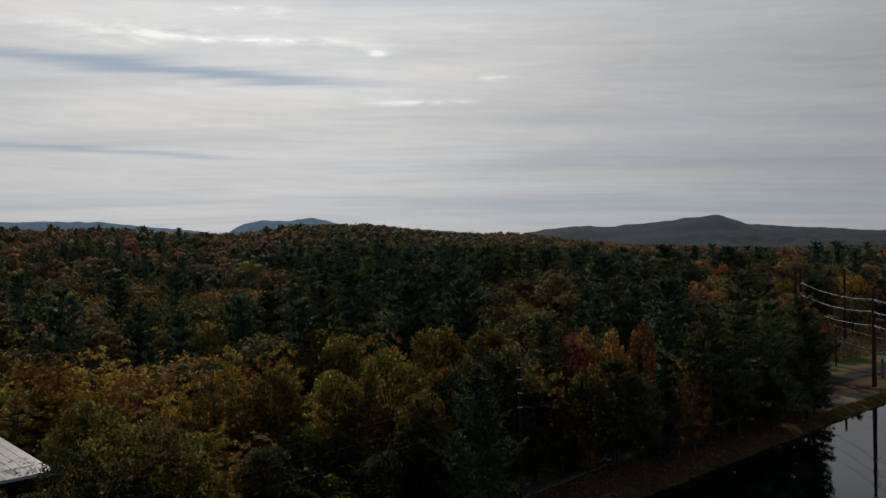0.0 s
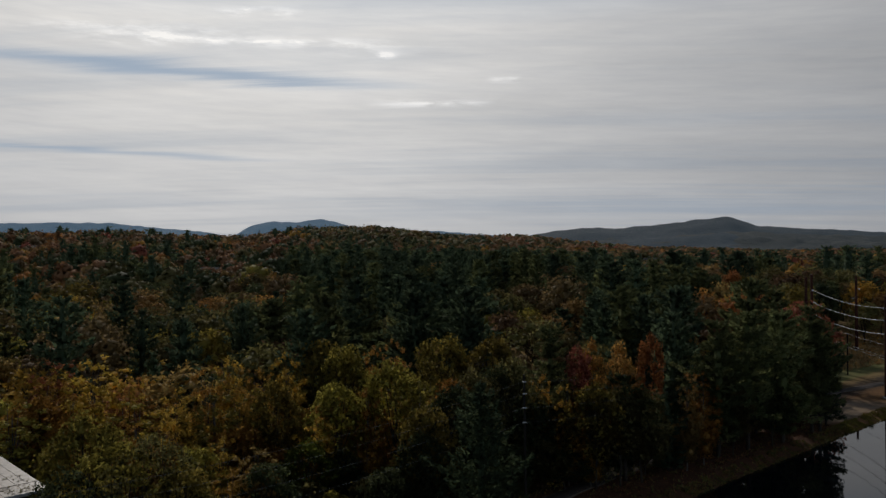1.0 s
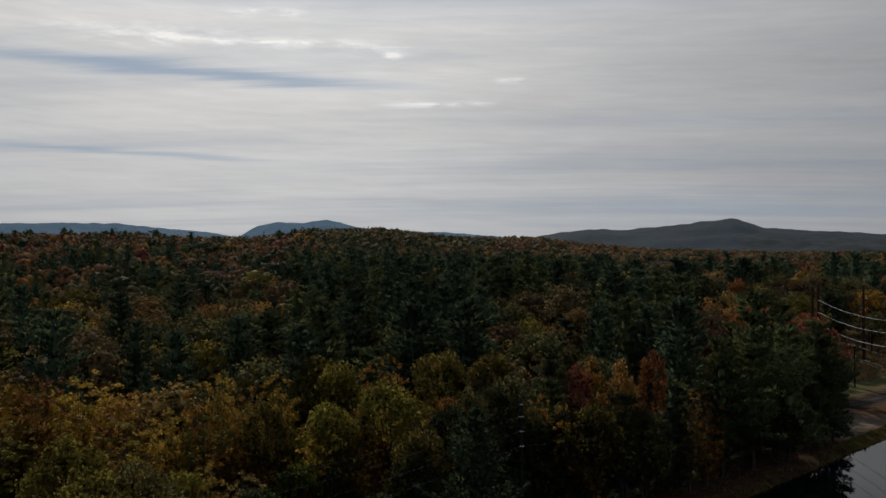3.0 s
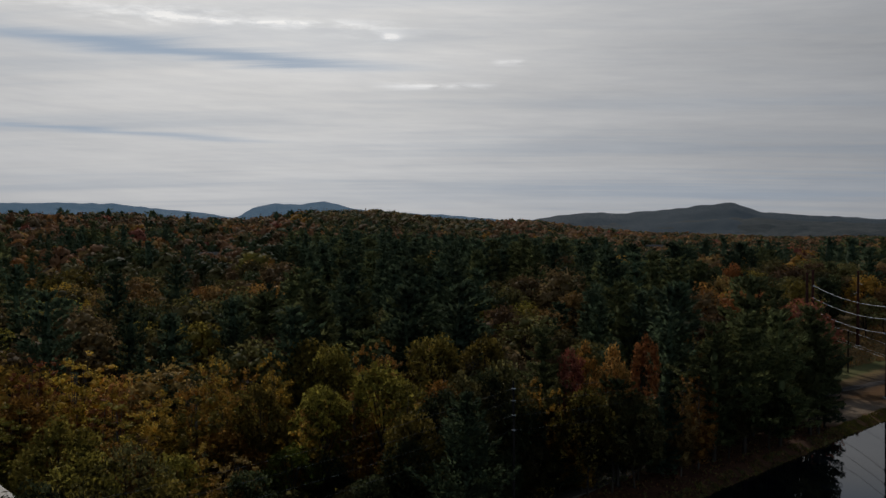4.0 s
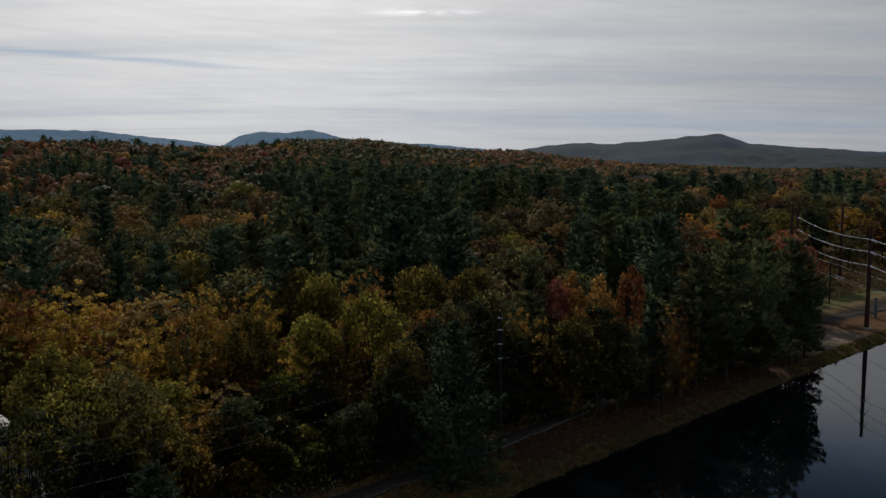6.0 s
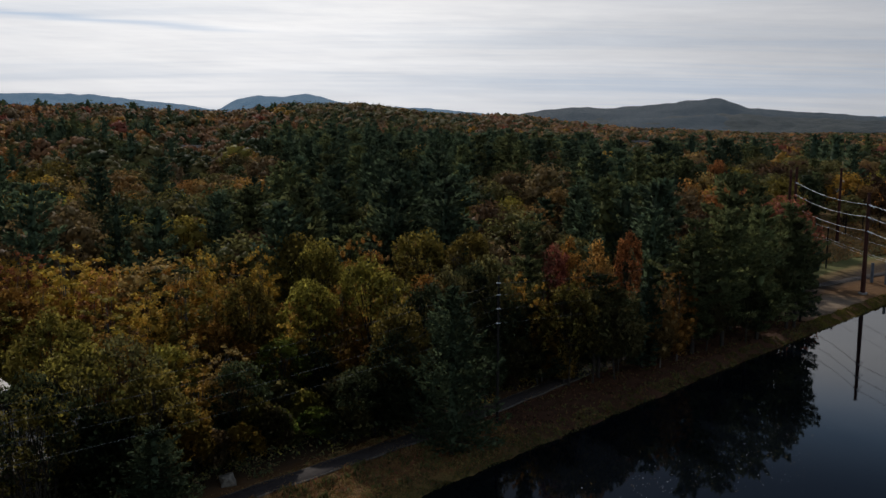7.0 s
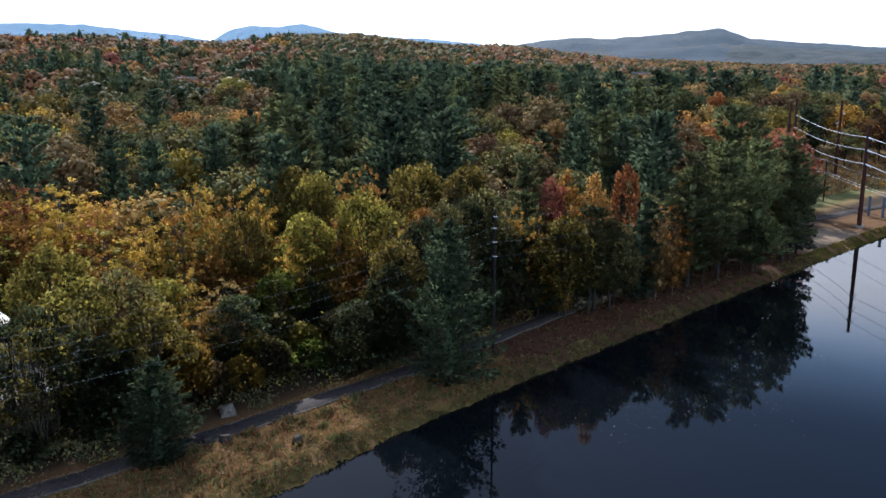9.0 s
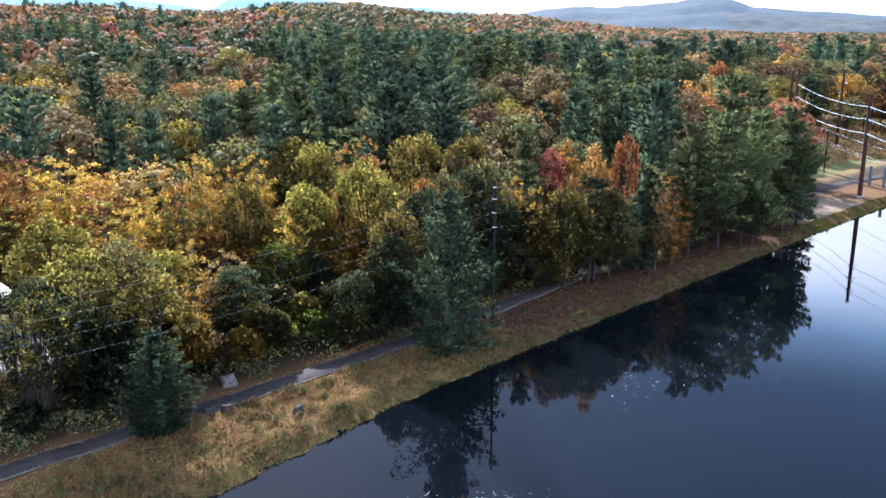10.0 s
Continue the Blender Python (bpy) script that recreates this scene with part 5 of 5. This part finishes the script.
def edging(side):
    us = np.arange(-20, 200, 1.0)
    vs = np.convolve(np.pad(np.interp(us, LANE_U, LANE_V), 4, mode="edge"), np.ones(9) / 9, "valid")
    verts, faces = [], []
    for i, (u, v) in enumerate(zip(us, vs)):
        wide = 0.02 + 0.16 * abs(noise.noise((u * 0.6, side, 2)))
        for off, lift in ((1.02, 0.06), (1.12, 0.10), (1.12 + wide, 0.10), (1.25 + wide, 0.0)):
            x, y = xy_of(u, v + off * side)
            verts.append((x, y, float(ground_height(*xy_of(u, v))) + 0.07 + lift))
        if i:
            for k in range(3):
                a = (i - 1) * 4 + k
                faces.append((a, a + 4, a + 5, a + 1))
    tagged(new("verge", mesh_of("verge", verts, faces, [GRIT], smooth=True)), "pale worn gravel edge of the asphalt path", "verge", kind="structure")


edging(1)
edging(-1)


# ---- grass, weeds and brush ----
def grass_material(name, dark, light):
    return leaf_material(name, dark, light, 0.3, 0.8)


STRAW = grass_material("straw_grass", (0.19, 0.098, 0.036), (0.46, 0.262, 0.10))
RUSSET = grass_material("russet_weeds", (0.165, 0.062, 0.027), (0.37, 0.150, 0.062))
# rusty needles, darkened in colour to stand for shade on the far bank
SHADED_NEEDLES = grass_material("shaded_rusty_needles", (0.038, 0.016, 0.010), (0.092, 0.038, 0.022))
WEED = grass_material("green_weeds", (0.085, 0.085, 0.026), (0.26, 0.235, 0.065))
BRUSH = grass_material("tan_brush", (0.27, 0.175, 0.065), (0.56, 0.375, 0.14))
SEDGE = grass_material("yellow_sedge", (0.16, 0.13, 0.02), (0.36, 0.30, 0.05))


def tufts(name, label, category, mats, shares, count, us, depth, tall, width, seed, clump=0.6, lean=0.35):
    """Blades in clumps over a stretch of the plan; depth gives the least and greatest distance from the shore."""
    rng = np.random.default_rng(seed)
    u = rng.uniform(us[0], us[1], count)
    v = np.interp(u, SHORE_U, SHORE_V) + rng.uniform(depth[0], depth[1], count)
    field = np.array([noise.noise((a * 0.55, b * 0.55, seed)) + 0.6 * noise.noise((a * 1.7, b * 1.7, seed)) for a, b in zip(u, v)])
    keep = field + rng.normal(size=count) * 0.25 > clump - 0.6
    lane = np.interp(u, LANE_U, LANE_V)
    keep &= np.abs(v - lane) > 1.5
    u, v, field = u[keep], v[keep], field[keep]
    x, y = (u - v) * ROOT, (u + v) * ROOT
    high = rng.uniform(tall[0], tall[1], len(x)) * (0.75 + 0.7 * np.clip(field, 0, 1))
    p = np.stack([x, y, ground_height(x, y) + high * 0.42], 1)
    way = np.array([0, 0, 1.0]) + rng.normal(size=p.shape) * lean
    verts, faces = blades(p, way, rng.normal(size=p.shape), high, high * width * rng.uniform(0.6, 1.4, len(x)))
    slots = np.clip(np.digitize(rng.random(len(x)) + 0.25 * field, np.cumsum(shares)), 0, len(mats) - 1)
    ob = new(name, mesh_of(name, verts, faces, mats, slots))
    tagged(ob, label, category, kind="stuff")


tufts("bank_grass", "dry straw-coloured grass on the pond bank", "grass", [STRAW, RUSSET, LEAF["bronze"], WEED], (0.40, 0.30, 0.12, 0.18), 84000, (8, 72), (0.8, 12.0), (0.12, 0.34), 0.42, 31, 0.3, 1.1)
tufts("bank_grass", "dry needles and sparse grass on the far bank", "grass", [SHADED_NEEDLES, RUSSET, WEED], (0.7, 0.18, 0.12), 24000, (68, 147), (0.0, 11.0), (0.12, 0.4), 0.4, 32, 0.5, 1.0)
tufts("weed_clumps", "tall brown weed stalks standing in clumps on the bank", "weeds", [RUSSET, STRAW, WEED], (0.18, 0.34, 0.48), 36000, (8, 71), (1.4, 10.5), (0.35, 0.85), 0.3, 36, 0.9, 0.6)
tufts("shore_weeds", "green and yellow weeds fringing the water", "weeds", [WEED, SEDGE, STRAW], (0.66, 0.16, 0.18), 26000, (8, 150), (-0.3, 1.9), (0.2, 0.5), 0.4, 33, 0.45, 0.7)
tufts("shore_weeds", "yellow sedge fringing the water by the steel pole", "weeds", [SEDGE, WEED], (0.85, 0.15), 14000, (146, 200), (-0.2, 2.2), (0.2, 0.45), 0.4, 34, 0.3)
tufts("brush", "tan brush and brambles on the cleared slope", "brush", [BRUSH, RUSSET, LEAF["olive"], LEAF["gold"]], (0.78, 0.06, 0.08, 0.08), 46000, (165, 290), (28, 75), (0.4, 1.1), 0.5, 35, 0.45, 0.8)


def floating_leaves():
    rng = np.random.default_rng(41)
    count = 620
    t = rng.random(count)
    # a long loose drift off the pines, and a second one close in
    near = rng.random(count) < 0.3
    x = np.where(near, -1 + 9 * t, 16 + 28 * t) + rng.normal(size=count) * np.where(near, 1.2, 2.4)
    y = np.where(near, 58 + 1.5 * t, 75 + 23 * t + 3 * np.sin(t * 9)) + rng.normal(size=count) * np.where(near, 0.8, 2.6)
    u, v = uv_of(x, y)
    keep = v < np.interp(u, SHORE_U, SHORE_V) - 2
    u, v = u[keep], v[keep]
    count = len(u)
    x, y = (u - v) * ROOT, (u + v) * ROOT
    p = np.stack([x, y, np.full(count, WATER_Z + 0.012)], 1)
    way = rng.normal(size=p.shape)
    way[:, 2] = 0
    size = rng.uniform(0.045, 0.11, count)
    verts, faces = blades(p, way, np.tile([0, 0, 1.0], (count, 1)), size, size * 0.8)
    verts[:, 2] = WATER_Z + 0.012
    ob = new("floating_leaves", mesh_of("floating_leaves", verts, faces, [LEAF["tan"], PORCELAIN], (rng.random(count) < 0.6).astype(int)))
    tagged(ob, "pale fallen leaves drifting on the pond", "leaves", kind="stuff")


floating_leaves()


def fallen_leaves():
    """Leaves blown over the path and its edges."""
    rng = np.random.default_rng(57)
    count = 20000
    u = 2 + 108 * rng.random(count) ** 1.5
    v = np.interp(u, LANE_U, LANE_V) + rng.normal(size=count) * 1.1
    drift = np.array([noise.noise((a * 0.35, b * 0.9, 4.0)) for a, b in zip(u, v)])
    keep = drift + rng.normal(size=count) * 0.2 > 0.0
    u, v = u[keep], v[keep]
    x, y = (u - v) * ROOT, (u + v) * ROOT
    lane = np.interp(u, LANE_U, LANE_V)
    on_path = np.abs(v - lane) < 1.4
    p = np.stack([x, y, np.where(on_path, ground_height((u - lane) * ROOT, (u + lane) * ROOT), ground_height(x, y)) + np.where(on_path, 0.16, 0.05)], 1)
    way = rng.normal(size=p.shape)
    way[:, 2] *= 0.15
    size = rng.uniform(0.06, 0.2, len(x))
    verts, faces = blades(p, way, np.array([0, 0, 1.0]) + rng.normal(size=p.shape) * 0.12, size, size * 0.8)
    ob = new("fallen_leaves", mesh_of("fallen_leaves", verts, faces, [LEAF["tan"], LEAF["bronze"], LEAF["gold"]], rng.choice(3, len(x), p=(0.5, 0.38, 0.12))))
    tagged(ob, "brown fallen leaves blown over the asphalt path", "leaves", kind="stuff")


fallen_leaves()
